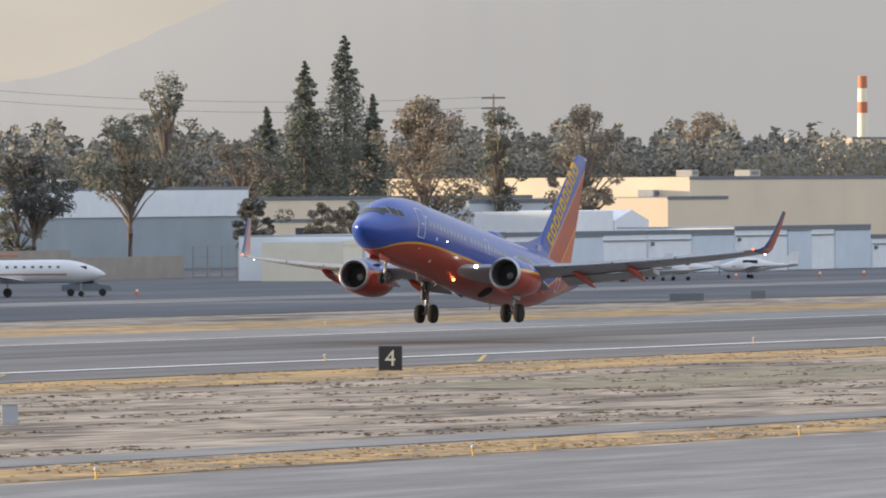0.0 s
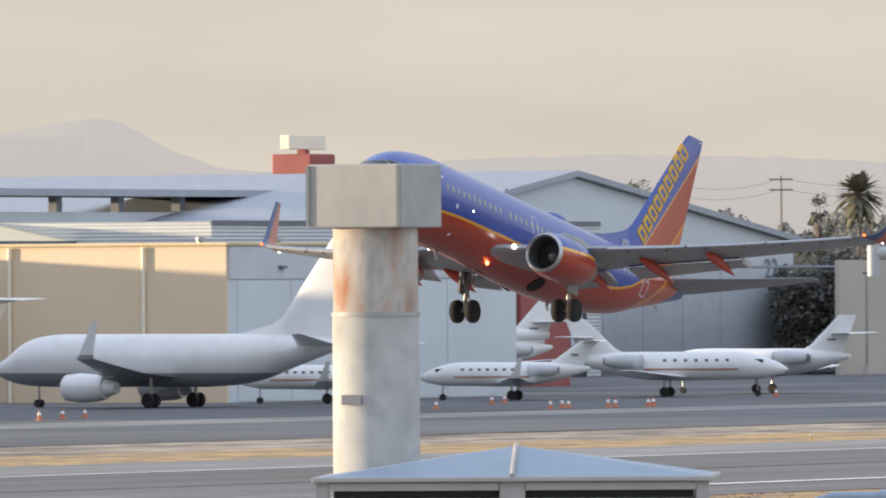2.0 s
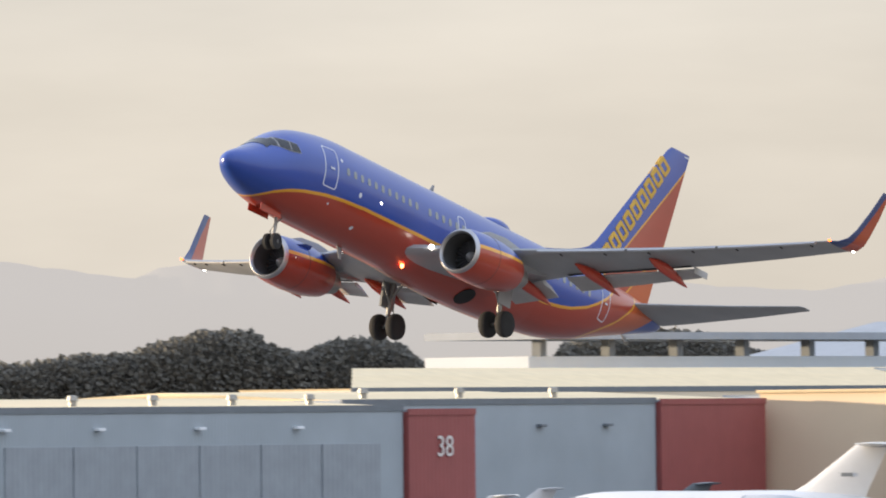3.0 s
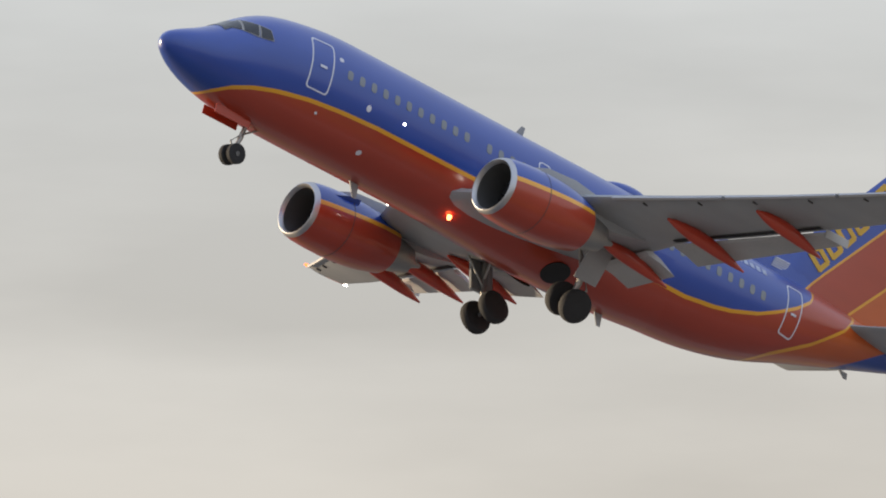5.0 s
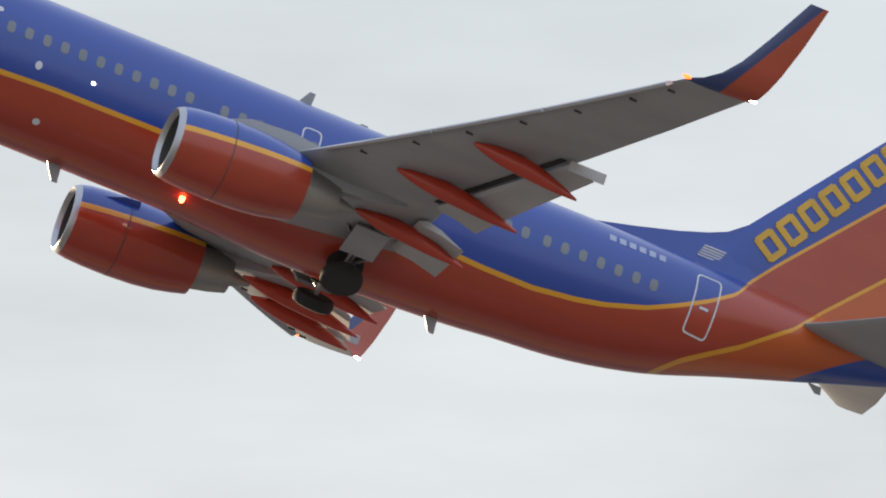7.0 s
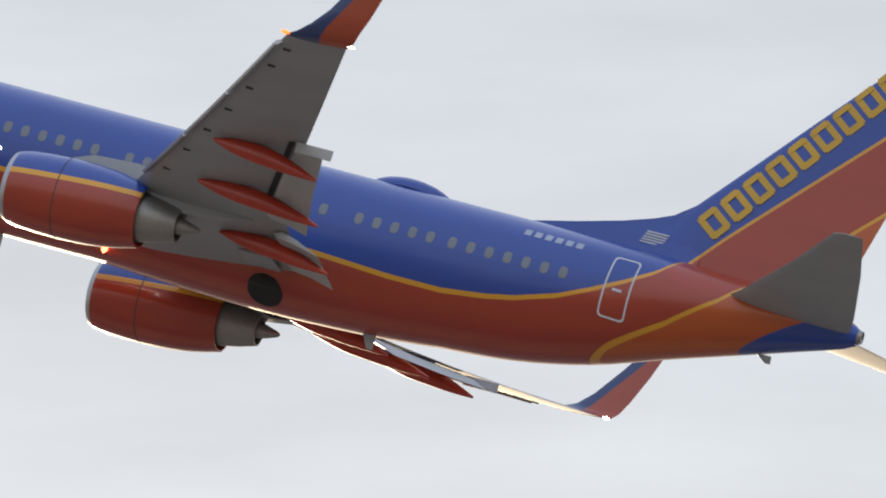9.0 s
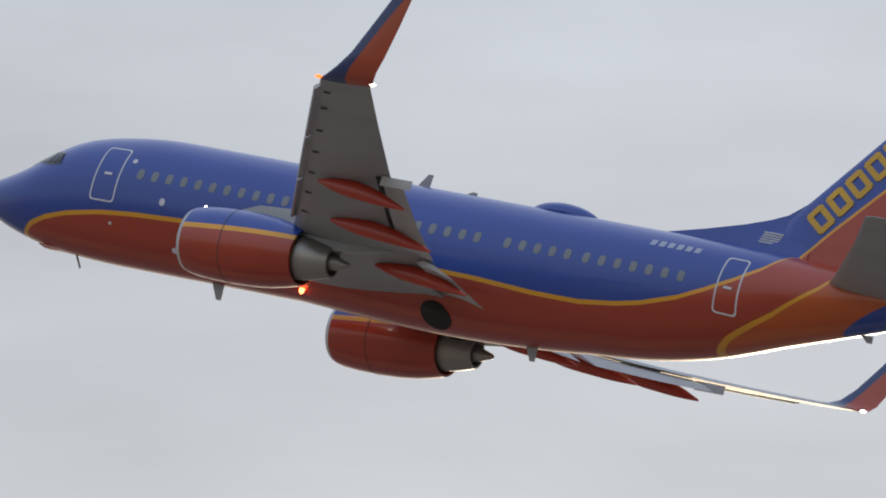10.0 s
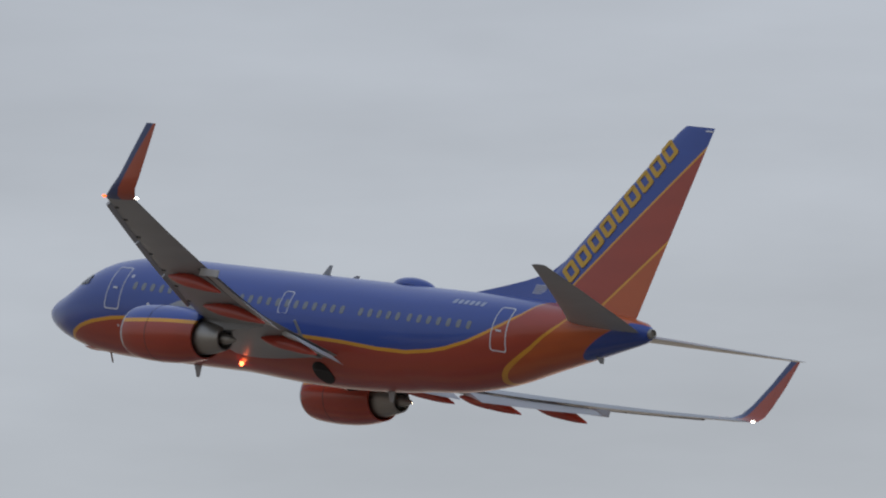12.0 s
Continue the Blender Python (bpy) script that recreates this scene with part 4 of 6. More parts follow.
def panels(b, edges, z0, z1, material, y=-0.12, name="door_panel", gap=0.12):
    for a, c in zip(edges, edges[1:]):
        part(name, box(a + gap, c - gap, y, 0.02, z0, z1, bev=0.03), material, b)


def number(b, text, x, z, size, material, y=-0.14):
    cu = bpy.data.curves.new("number", "FONT")
    cu.body, cu.size, cu.extrude, cu.align_x = text, size, 0.02, "CENTER"
    tmp = bpy.data.objects.new("tmp", cu)
    scene.collection.objects.link(tmp)
    me = bpy.data.meshes.new_from_object(tmp.evaluated_get(bpy.context.evaluated_depsgraph_get()))
    bpy.data.objects.remove(tmp)
    me.materials.clear()
    me.materials.append(material)
    ob = new("painted_number", me)
    ob.parent = b
    ob.matrix_basis = pose(x, y, z, 90, 0, 0)
    return ob


# white hangar row: separate units with sliding doors and small dark lamps
M_DOORWHITE = ribbed(mat("blue_white_door_sheet", (0.60, 0.68, 0.76), 0.5, vary=0.08, scale=0.3), 0.5, "X", 0.15)
for xa, xb, h_, doors in ((1024.7, 1060.3, 4.5, (0, 9.5, 19, 28, 35.6)), (1060.6, 1098.2, 4.45, (0, 12.5, 25.5, 37.6)), (1098.6, 1122.8, 4.45, (0, 12, 24.2)), (1123.1, 1163, 4.75, (0, 15, 22, 29, 39.9)), (1163.5, 1182, 3.6, (0, 9, 18.5))):
    row = building("hangar_unit", xa, xb, 462, 476, h_, M_WHITE, M_ROOF, "white metal hangar unit with sliding doors", "hangar", fascia=M_FASCIA)
    w_ = (xb - xa) / 2
    for k, (da, db) in enumerate(zip(doors, doors[1:])):
        part("sliding_door", box(da - w_ + 0.14, db - w_ - 0.14, -0.14 if k % 2 else -0.08, 0.02, 0.08, h_ - (0.45 if k % 2 else 0.95), bev=0.03), M_DOORWHITE if k % 2 else M_WHITE, row)
        part("door_rail", box(da - w_ + 0.14, db - w_ - 0.14, -0.2, 0.0, h_ - (0.4 if k % 2 else 0.9), h_ - (0.3 if k % 2 else 0.8)), M_FASCIA, row, "dark sliding door rail")
    part("wall_lamp", box(-w_ + 0.6, -w_ + 1.1, -0.35, 0, h_ - 1.45, h_ - 1.05, bev=0.04), M_FASCIA, row, "small dark wall lamp")
building("storage_unit", 1019.5, 1024.2, 462, 471, 3.9, M_WHITEW, M_WHITE, "cream-white metal storage unit", fascia=M_WHITEW)
bw = thing("block_wall", pose(1040, 500, 0), "tan concrete block wall", "wall")
part("wall_panel", box(-80, 22.6, 0, 0.3, 0, 2.4), M_BLOCK, bw)
part("wall_panel", box(-80, -5, -0.1, -0.02, 0, 3.2), M_BLOCK, bw)
wa = building("warehouse", 1134, 1208, 560, 600, 9.5, M_GREYDARK, M_ROOF, "blue-grey metal warehouse with white upper wall")
part("upper_wall", box(-37, 37, -0.2, 0, 6.2, 9.3), M_WHITE, wa)
wb = building("warehouse", 1251, 1340, 580, 620, 8.2, M_CREAM, M_ROOF, "cream warehouse with a dark band")
part("band", box(-44, 44, -0.1, 0, 5.2, 5.6), M_FASCIA, wb)
part("opening", box(-30, -22, -0.1, 0, 0, 4.5), M_GAP, wb)
building("shed", 1183, 1215, 520, 535, 7.8, M_GREYWALL, M_ROOF, "small blue-grey metal shed", "shed")
building("cream_block", 1434, 1456, 600, 630, 7.8, M_CREAM, M_ROOF, "low cream building with flat roof")
building("long_cream_block", 1456.5, 1640, 606, 660, 10.6, M_CREAM, M_ROOFTAN, "long low cream building")

# gabled white shed behind the hangar row
gs = thing("gabled_shed", pose(1184.2, 500, 0), "white gabled metal shed", "shed")
part("body", loft([[(-5, y, 0), (5, y, 0), (5, y, 5.5), (0, y, 6.7), (-5, y, 5.5)] for y in (0, 14)]), M_WHITE, gs)
part("annex", box(-18, -5.02, 0.2, 12, 0, 6.6), M_WHITE, gs)

bwall = thing("beige_wall_building", pose(1010, 525, 0), "large plain beige concrete building", "building")
part("wall_front", box(-54, 52.2, 0, 0.5, 0, 11.3), M_BEIGE, bwall)
part("wall_side", box(51.7, 52.2, 0.5, 30, 0, 11.3), M_BEIGE, bwall)
part("roof", box(-54, 52.2, 0.5, 30, 10.6, 10.8), M_ROOF, bwall)
part("plinth", box(-54, 52.2, -0.06, 0, 0, 4.2), M_BEIGE, bwall)

# gabled hangar
h = thing("gabled_hangar", pose(981.4, 570, 0), "large pale grey gabled hangar with sliding doors", "hangar")
W = 46.5
part("gable_wall", loft([[(-W, y, 0), (W, y, 0), (W, y, 13.3), (0, y, 20.0), (-W, y, 13.3)] for y in (0, 0.4)]), M_GREYWALL, h)
part("side_wall", box(W - 0.4, W, 0.4, 70, 0, 13.3), M_GREYWALL, h)
part("side_wall", box(-W, -W + 0.4, 0.4, 70, 0, 13.3), M_GREYWALL, h)
for i in (-1, 1):
    part("roof_slope", loft([[(0, y, 20.1), (i * (W + 0.6), y, 13.3), (i * (W + 0.6), y, 13.9), (0, y, 20.7)] for y in (-0.8, 70)]), M_ROOF, h, "grey sheet roof")
panels(h, [6, 14.2, 22.5, 30.5, 36.8], 0.1, 11.9, M_DOORGREY, name="sliding_door")
number(h, "22", 41.5, 9.6, 3.0, M_NUMBER)

an = building("hangar_annex", 872, 943.8, 545, 569, 15.0, M_SIDING, M_ROOF, "pale annex with lap siding")
part("door", box(6.5, 9.0, -0.15, 0, 11.2, 14.2), M_GAP, an)
part("bay_opening", box(25.5, 33, -0.12, 0, 0, 10.5), M_GAP, an)
for k in range(2):
    part("bay_window", box(26.6 + 3.2 * k, 28.8 + 3.2 * k, -0.2, -0.1, 2.5, 6.5), M_DOORGREY, an)
lh = building("low_hangar", 796, 850.7, 500, 535, 12.3, M_GREYWALL, M_ROOF, "low grey hangar with folding doors")
panels(lh, [-24, -15, -6, 3, 12, 20, 27], 0.1, 9.7, M_DOORGREY, name="folding_door")
rd = building("red_bay", 850.9, 859.5, 499.5, 530, 11.9, M_REDWALL, M_ROOF, "dull red end bay of the hangar", fascia=M_REDWALL)

# cream hangar: its sunlit flank looks along the runway
cr = thing("cream_hangar", pose(736, 458.7, 0), "cream metal hangar with drain pipes and grey front", "hangar")
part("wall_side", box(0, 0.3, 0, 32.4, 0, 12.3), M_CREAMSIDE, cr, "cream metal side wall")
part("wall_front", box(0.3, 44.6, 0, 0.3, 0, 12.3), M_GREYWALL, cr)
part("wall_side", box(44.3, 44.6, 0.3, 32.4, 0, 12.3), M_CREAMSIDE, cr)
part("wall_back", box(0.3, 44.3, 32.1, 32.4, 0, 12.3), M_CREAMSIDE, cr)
part("roof", box(-0.25, 44.8, -0.2, 32.6, 12.3, 12.55), M_ROOFTAN, cr)
part("fascia", box(0.3, 44.6, -0.12, -0.01, 9.7, 12.2), M_DOORGREY, cr, "paler band above the doors")
panels(cr, [1.5, 9.5, 17.5, 25.5, 33.5, 42], 0.1, 9.5, M_GREYWALL, name="sliding_door", y=-0.06)
for y in (7.5, 20.0):
    part("drain_pipe", tube([(-0.2, y, 0), (-0.2, y, 12.2)], 0.16, 10), M_WHITEW, cr, smooth=True)
r2 = building("red_bay", 719.8, 734.5, 489.6, 520, 11.7, M_REDWALL, M_ROOF, "dull red hangar bay", fascia=M_REDWALL)
g2 = building("grey_hangar", 677.8, 719.6, 490, 525, 11.8, M_GREYDARK, M_ROOF, "grey hangar wall with wall lamps", "hangar")
r38 = building("red_bay", 669.0, 677.5, 477.6, 520, 11.0, M_REDWALL, M_ROOF, "dull red bay with painted number", fascia=M_REDWALL)
number(r38, "38", 0.2, 7.7, 2.2, M_NUMW)
g38 = building("grey_hangar", 618, 668.8, 478, 520, 11.3, M_GREYDARK, M_ROOF, "grey hangar with folding doors and wall lamps", "hangar")
panels(g38, [-23, -15, -7.5, 0, 7.5, 15, 22.5], 0.1, 8.7, M_DOORDARK, name="folding_door")
for b_, w_, z_ in ((g2, 20.8, 11.95), (r2, 7.3, 11.85), (g38, 25.3, 11.45)):
    part("roof_slope", loft([[(x_, 0.6, z_), (x_, 17, z_ + 0.75), (x_, 34, z_)] for x_ in (-w_, w_)]), M_ROOFTAN, b_, "tan low-pitched roof sheet")
# big shed roofs behind
bg = building("big_shed", 776, 900, 560, 572, 13.2, M_CREAM, M_ROOFTAN, "big shed with a pale ribbed roof")
part("roof_slope", loft([[(-62, 0, 13.3), (-48, 10, 15.2), (-48, 10, 15.0), (-62, 0, 13.1)], [(62, 0, 13.3), (62, 10, 15.2), (62, 10, 15.0), (62, 0, 13.1)]]), M_ROOFTAN, bg)
sp = thing("roof_deck_building", pose(912, 600, 0), "grey building with a raised sheet roof deck", "building")
part("body", box(-52, 66, 0, 12, 0, 16.6), M_GREYWALL, sp)
part("raised_roof", box(-52, 66, -2, 12, 18.2, 18.9), M_ROOF, sp)
for k in range(11):
    part("roof_post", box(-50 + 11.5 * k, -49 + 11.5 * k, 0, 1, 16.6, 18.2), M_FASCIA, sp)
# radar box tower
rt = thing("radar_tower", pose(1059.5, 650, 0), "red and white antenna tower box", "tower")
part("mast", box(-2, 2, -2, 2, 0, 21), M_GREYWALL, rt)
part("cabin", box(-2.6, 2.6, -2.6, 2.6, 21, 23.8, bev=0.2), M_REDWALL, rt, "red cabin")
part("antenna", box(-3.9, 3.9, -0.6, 0.6, 24.3, 25.9, bev=0.1), M_WHITEW, rt, "pale antenna panel")
part("stem", box(-0.5, 0.5, -0.5, 0.5, 23.8, 24.4), M_REDWALL, rt)


# ---- rooftop near the camera ----
M_STUCCO = mat("grey_roof_stucco", (0.27, 0.255, 0.24), 0.85, vary=0.1, bump=0.2)
M_PAINTPIPE = mat("white_painted_pipe", (0.42, 0.45, 0.48), 0.45, vary=0.1, scale=3)
M_CABLE = mat("black_cable", (0.06, 0.06, 0.065), 0.7)
M_STACK = two_tone("stack_painted_steel", (0.46, 0.46, 0.45), (0.38, 0.375, 0.36), 2.0)
M_RUST = two_tone("rusted_painted_steel", (0.45, 0.42, 0.38), (0.27, 0.10, 0.035), 3.0, 0.47, 0.68, stretch=(1.6, 1.6, 0.7))
M_CAP = mat("weathered_grey_cap", (0.34, 0.34, 0.335), 0.6, vary=0.15, scale=4)
M_LOUVRE = mat("pale_louvre_metal", (0.40, 0.39, 0.375), 0.55, vary=0.12, scale=3)
M_BLUEPIPE = mat("pale_blue_conduit", (0.27, 0.34, 0.42), 0.45, vary=0.1, scale=3)
M_DOME = mat("camera_housing", (0.42, 0.45, 0.49), 0.35, vary=0.04)
ROOF = pose(57.79, 29.77, 0, 0, 0, -62.5)


def build_rooftop():
    b = thing("rooftop_building", ROOF, "low grey building with a flat parapet roof", "building")
    part("walls", box(-14, 0.335, -0.05, 13, 0, 7.55), M_STUCCO, b)
    part("parapet", box(-14, 0.335, -0.25, -0.055, 0, 7.78, bev=0.015), M_STUCCO, b)
    part("coping", box(-14, 0.36, -0.28, -0.02, 7.765, 7.80, bev=0.01), M_CAP, b)
    part("wall_panel", box(-0.62, -0.02, -0.262, -0.25, 7.56, 7.72), M_STUCCO, b)
    part("roof_membrane", box(-14, 0.3, -0.05, 13, 7.55, 7.6), M_STUCCO, b)
    f = thing("pipe_frame", ROOF @ pose(-0.09, 0.15, 0), "white painted pipe frame on the roof edge", "frame")
    part("post", tube([(0.02, 0, 7.6), (0.02, 0, 8.44), (-0.05, 0, 9.42)], 0.041, 16), M_PAINTPIPE, f, smooth=True)
    part("post", tube([(0.08, 0.3, 7.6), (0.08, 0.3, 8.44)], 0.035, 16), M_PAINTPIPE, f, smooth=True)
    part("top_bar", tube([(-0.02, 0, 9.41), (-1.50, 0, 9.365)], 0.036, 16), M_PAINTPIPE, f, smooth=True)
    part("end_sleeve", tube([(-1.515, 0, 9.23), (-1.515, 0, 9.41)], 0.038, 16), M_PAINTPIPE, f, "short end sleeve", smooth=True)
    part("gusset", loft([[(-0.03, y, 9.14), (-0.05, y, 9.38), (-0.24, y, 9.38)] for y in (-0.01, 0.01)]), M_PAINTPIPE, f)
    part("brace", tube([(-0.97, 0, 9.36), (-0.22, 0, 8.53), (0.0, 0.02, 8.28)], 0.026, 10), M_PAINTPIPE, f, smooth=True)
    part("curved_arm", tube([(-0.56, -0.05, 7.6), (-0.52, -0.05, 8.0), (-0.43, -0.05, 8.26), (-0.34, -0.05, 8.4), (-0.24, -0.05, 8.45), (-0.1, -0.04, 8.455), (0.02, 0, 8.45)], 0.036, 14), M_PAINTPIPE, f, smooth=True)
    part("clamp", tube([(0, 0, 8.415), (0, 0, 8.475)], 0.05, 16), M_METAL, f, "dark metal clamp", smooth=True)
    pts = [(-1.17, 0.03, 9.37), (-1.05, 0.03, 9.12), (-0.8, 0.03, 8.75), (-0.5, 0.03, 8.45), (-0.2, 0.03, 8.25)]
    part("cable", tube(pts, 0.007, 8), M_CABLE, f, "black hanging cable", smooth=True)
    d = thing("dome_camera", ROOF @ pose(-0.08, 0.0, 8.13), "white security dome camera hung from the post", "camera")
    part("housing", turned([(0.17, 0.02), (0.165, 0.055), (0.11, 0.075), (0.08, 0.108), (-0.03, 0.112), (-0.06, 0.10)], (0, 0, 0), 28, "z"), M_DOME, d, smooth=True)
    part("bubble", turned([(-0.055, 0.078), (-0.09, 0.072), (-0.12, 0.05), (-0.135, 0.01)], (0, 0, 0), 24, "z"), M_GLASS, d, "dark tinted bubble", smooth=True)
    part("bracket", box(-0.02, 0.02, 0.04, 0.16, 0.13, 0.17), M_DOME, d)
    p = thing("conduit", ROOF @ pose(0, 0.6, 0), "pale blue bent conduit on the roof", "pipe")
    part("pipe", tube([(-2.02, 0, 7.6), (-2.0, 0, 7.82), (-1.95, 0, 7.9), (-1.86, 0, 7.925), (-1.5, 0, 7.925), (-1.44, 0, 7.9), (-1.41, 0, 7.8), (-1.41, 0, 7.6)], 0.036, 14), M_BLUEPIPE, p, smooth=True)
    part("collar", tube([(-1.58, 0, 7.925), (-1.50, 0, 7.925)], 0.05, 14), M_BLUEPIPE, p, smooth=True)
    s = thing("exhaust_stack", ROOF @ pose(-4.62, 1.6, 0, 0, 0, -22), "white steel exhaust stack with rust below its cap", "chimney")
    part("pipe", turned([(7.6, 0.262), (9.02, 0.262)], (0, 0, 0), 36, "z"), M_STACK, s, smooth=True)
    part("seam_band", turned([(9.01, 0.268), (9.035, 0.268)], (0, 0, 0), 36, "z"), M_CAP, s, smooth=True)
    part("collar", turned([(9.03, 0.256), (9.56, 0.256)], (0, 0, 0), 36, "z"), M_RUST, s, "rust-stained collar", smooth=True)
    part("cap", box(-0.30, 0.30, -0.30, 0.30, 9.54, 9.92, bev=0.012), M_CAP, s, "square weathered cap")
    for x in (-0.30, 0.30):
        part("cap_flange", box(x - 0.012, x + 0.012, -0.312, -0.298, 9.55, 9.91), M_FASCIA, s)
    part("marking_bar", box(-0.1, 0.03, -0.275, -0.262, 8.48, 8.54), M_FASCIA, s, "dark bar of lettering")
    v = thing("roof_ventilator", ROOF @ pose(-3.74, 0.3, 0), "pale louvred roof ventilator with hipped top", "vent")
    part("core", box(-1.06, 1.06, 0.1, 1.3, 7.6, 8.03), M_GAP, v)
    for x in (-1.12, 0.0, 1.12):
        part("corner_post", box(x - 0.075 * (1.0 if x == 0 else 0.5), x + 0.075 * (1.0 if x == 0 else 0.5), 0, 0.09, 7.6, 8.05), M_LOUVRE, v)
    for k in range(4):
        z = 7.66 + 0.115 * k
        for xa, xb in ((-1.08, -0.08), (0.08, 1.08)):
            part("louvre", loft([[(x, -0.01, z - 0.02), (x, 0.1, z + 0.035), (x, 0.1, z + 0.05), (x, -0.01, z + 0.025)] for x in (xa, xb)]), M_LOUVRE, v)
    part("eave_board", box(-1.18, 1.18, -0.04, 1.4, 8.035, 8.065, bev=0.008), M_LOUVRE, v)
    bm = bmesh.new()
    base = [bm.verts.new(q) for q in ((-1.17, -0.03, 8.06), (1.17, -0.03, 8.06), (1.17, 1.39, 8.06), (-1.17, 1.39, 8.06))]
    top = bm.verts.new((0, 0.5, 8.24))
    bm.faces.new(base[::-1])
    for i in range(4):
        bm.faces.new((base[i], base[(i + 1) % 4], top))
    part("hipped_top", bm, M_BLUEPIPE, v, "pale blue-grey hipped top")
    part("ridge", tube([(0, -0.04, 8.07), (0, 0.48, 8.245)], 0.015, 8), M_LOUVRE, v)


build_rooftop()

# ---- small things on the field ----
M_SIGNBLACK = mat("black_sign_face", (0.03, 0.03, 0.032), 0.6)
M_SIGNTEXT = mat("pale_sign_digit", (0.78, 0.74, 0.60), 0.6)
M_ORANGE = mat("faded_orange_paint", (0.50, 0.17, 0.085), 0.6, vary=0.15, scale=2)
M_YSIGN = mat("yellow_sign_face", (0.72, 0.42, 0.03), 0.6)

sg = thing("distance_sign", pose(514.8, 230.7, 0, 0, 0, -66), "black runway distance sign with a pale digit", "sign")
part("panel", box(-0.6, 0.6, -0.12, 0.12, 0.05, 1.28, bev=0.03), M_SIGNBLACK, sg)
number(sg, "4", 0, 0.28, 1.15, M_SIGNTEXT, -0.13)
for x in (-0.45, 0.45):
    part("foot", box(x - 0.05, x + 0.05, -0.15, 0.15, 0, 0.06), M_METAL, sg)
ys = thing("taxiway_sign", pose(820, 405, 0, 0, 0, -64), "low yellow and black taxiway sign", "sign")
part("panel", box(-0.5, 1.4, -0.12, 0.12, 0.12, 0.72, bev=0.02), M_YSIGN, ys)
part("panel", box(-1.35, -0.52, -0.12, 0.12, 0.12, 0.72, bev=0.02), M_SIGNBLACK, ys)
for x in (-1.1, 0, 1.1):
    part("foot", box(x - 0.05, x + 0.05, -0.1, 0.1, 0, 0.13), M_METAL, ys)
part("letter_bar", box(-0.1, 0.9, -0.14, -0.12, 0.32, 0.5), M_SIGNBLACK, ys, "dark bar of lettering")
for x, y, w in ((826, 344, 1.38), (846, 346, 0.6)):
    k = thing("sign_back", pose(x, y, 0, 0, 0, -67), "dark back of a low field sign", "sign")
    part("panel", box(-w, w, -0.1, 0.1, 0.1, 0.72, bev=0.02), M_FASCIA, k)
    for dx in (-w * 0.7, w * 0.7):
        part("foot", box(dx - 0.05, dx + 0.05, -0.08, 0.08, 0, 0.12), M_METAL, k)

op = thing("wind_pole", pose(408.7, 201.9, 0, 0, 0, -64), "slim orange marker pole with crossbar", "pole")
part("pole", tube([(0, 0, 0), (0, 0, 3.5), (0, 0, 7.0)], [0.11, 0.09, 0.07], 12), M_ORANGE, op, smooth=True)
part("crossbar", tube([(-1.9, 0, 6.55), (1.9, 0, 6.62)], 0.045, 8), M_ORANGE, op)
for sgn in (-1, 1):
    part("stay", tube([(0.05 * sgn, 0, 6.1), (1.2 * sgn, 0, 6.58)], 0.02, 6), M_ORANGE, op)
part("base", box(-1.1, 0.5, -0.3, 0.3, 0, 0.14, bev=0.03), M_STUCCO, op)
ub = thing("utility_cabinet", pose(396, 194, 0, 0, 0, -64), "pale grey utility cabinet on bare soil", "cabinet")
part("body", box(-0.33, 0.33, -0.25, 0.25, 0, 0.78, bev=0.03), M_PAINTPIPE, ub)
part("lid", box(-0.36, 0.36, -0.28, 0.28, 0.78, 0.83, bev=0.02), M_PAINTPIPE, ub)
st = thing("marker_stub", pose(409.1, 201.2, 0), "short dark pipe stub", "pipe")
part("pipe", tube([(0, 0, 0), (0, 0, 0.8)], 0.09, 10), M_METAL, st, smooth=True)
om = thing("orange_marker", pose(386, 194, 0, 0, 0, -64), "small orange and white field marker", "marker")
part("board", box(-0.27, 0.27, -0.03, 0.03, 0.62, 0.82), M_ORANGE, om)
for x in (-0.2, 0.2):
    part("leg", box(x - 0.05, x + 0.05, -0.03, 0.03, 0, 0.62), M_PAINTPIPE, om)


def edge_light():
    e = thing("edge_light", pose(0, 0, 0), "small frosted runway edge light", "light", "runway edge lights")
    part("stem", tube([(0, 0, 0), (0, 0, 0.28)], 0.04, 8), M_YSIGN, e)
    part("lens", turned([(0.27, 0.04), (0.3, 0.085), (0.38, 0.07), (0.42, 0.02)], (0, 0, 0), 14, "z"), M_DOME, e, smooth=True)
    return e


el = edge_light()
el.matrix_basis = pose(481, 246.5, 0.03)
for k in range(1, 9):
    copy_thing(el, pose(481 + 60.5 * k - 121, 246.5, 0.03))
for k in range(7):
    copy_thing(el, pose(321 + 30 * k - 60, 154.2, 0))
for k in range(5):
    copy_thing(el, pose(560 + 60 * k, 309.5, 0))


def cone():
    c = thing("traffic_cone", pose(0, 0, 0), "orange traffic cone with a white band", "cone", "apron cones")
    part("body", turned([(0.04, 0.2), (0.35, 0.13)], (0, 0, 0), 14, "z"), M_ORANGE, c, smooth=True)
    part("band", turned([(0.352, 0.13), (0.55, 0.085)], (0, 0, 0), 14, "z"), M_WHITE, c, smooth=True)
    part("tip", turned([(0.552, 0.085), (0.72, 0.035)], (0, 0, 0), 14, "z"), M_ORANGE, c, smooth=True)
    part("base", box(-0.25, 0.25, -0.25, 0.25, 0, 0.045), M_ORANGE, c)
    return c


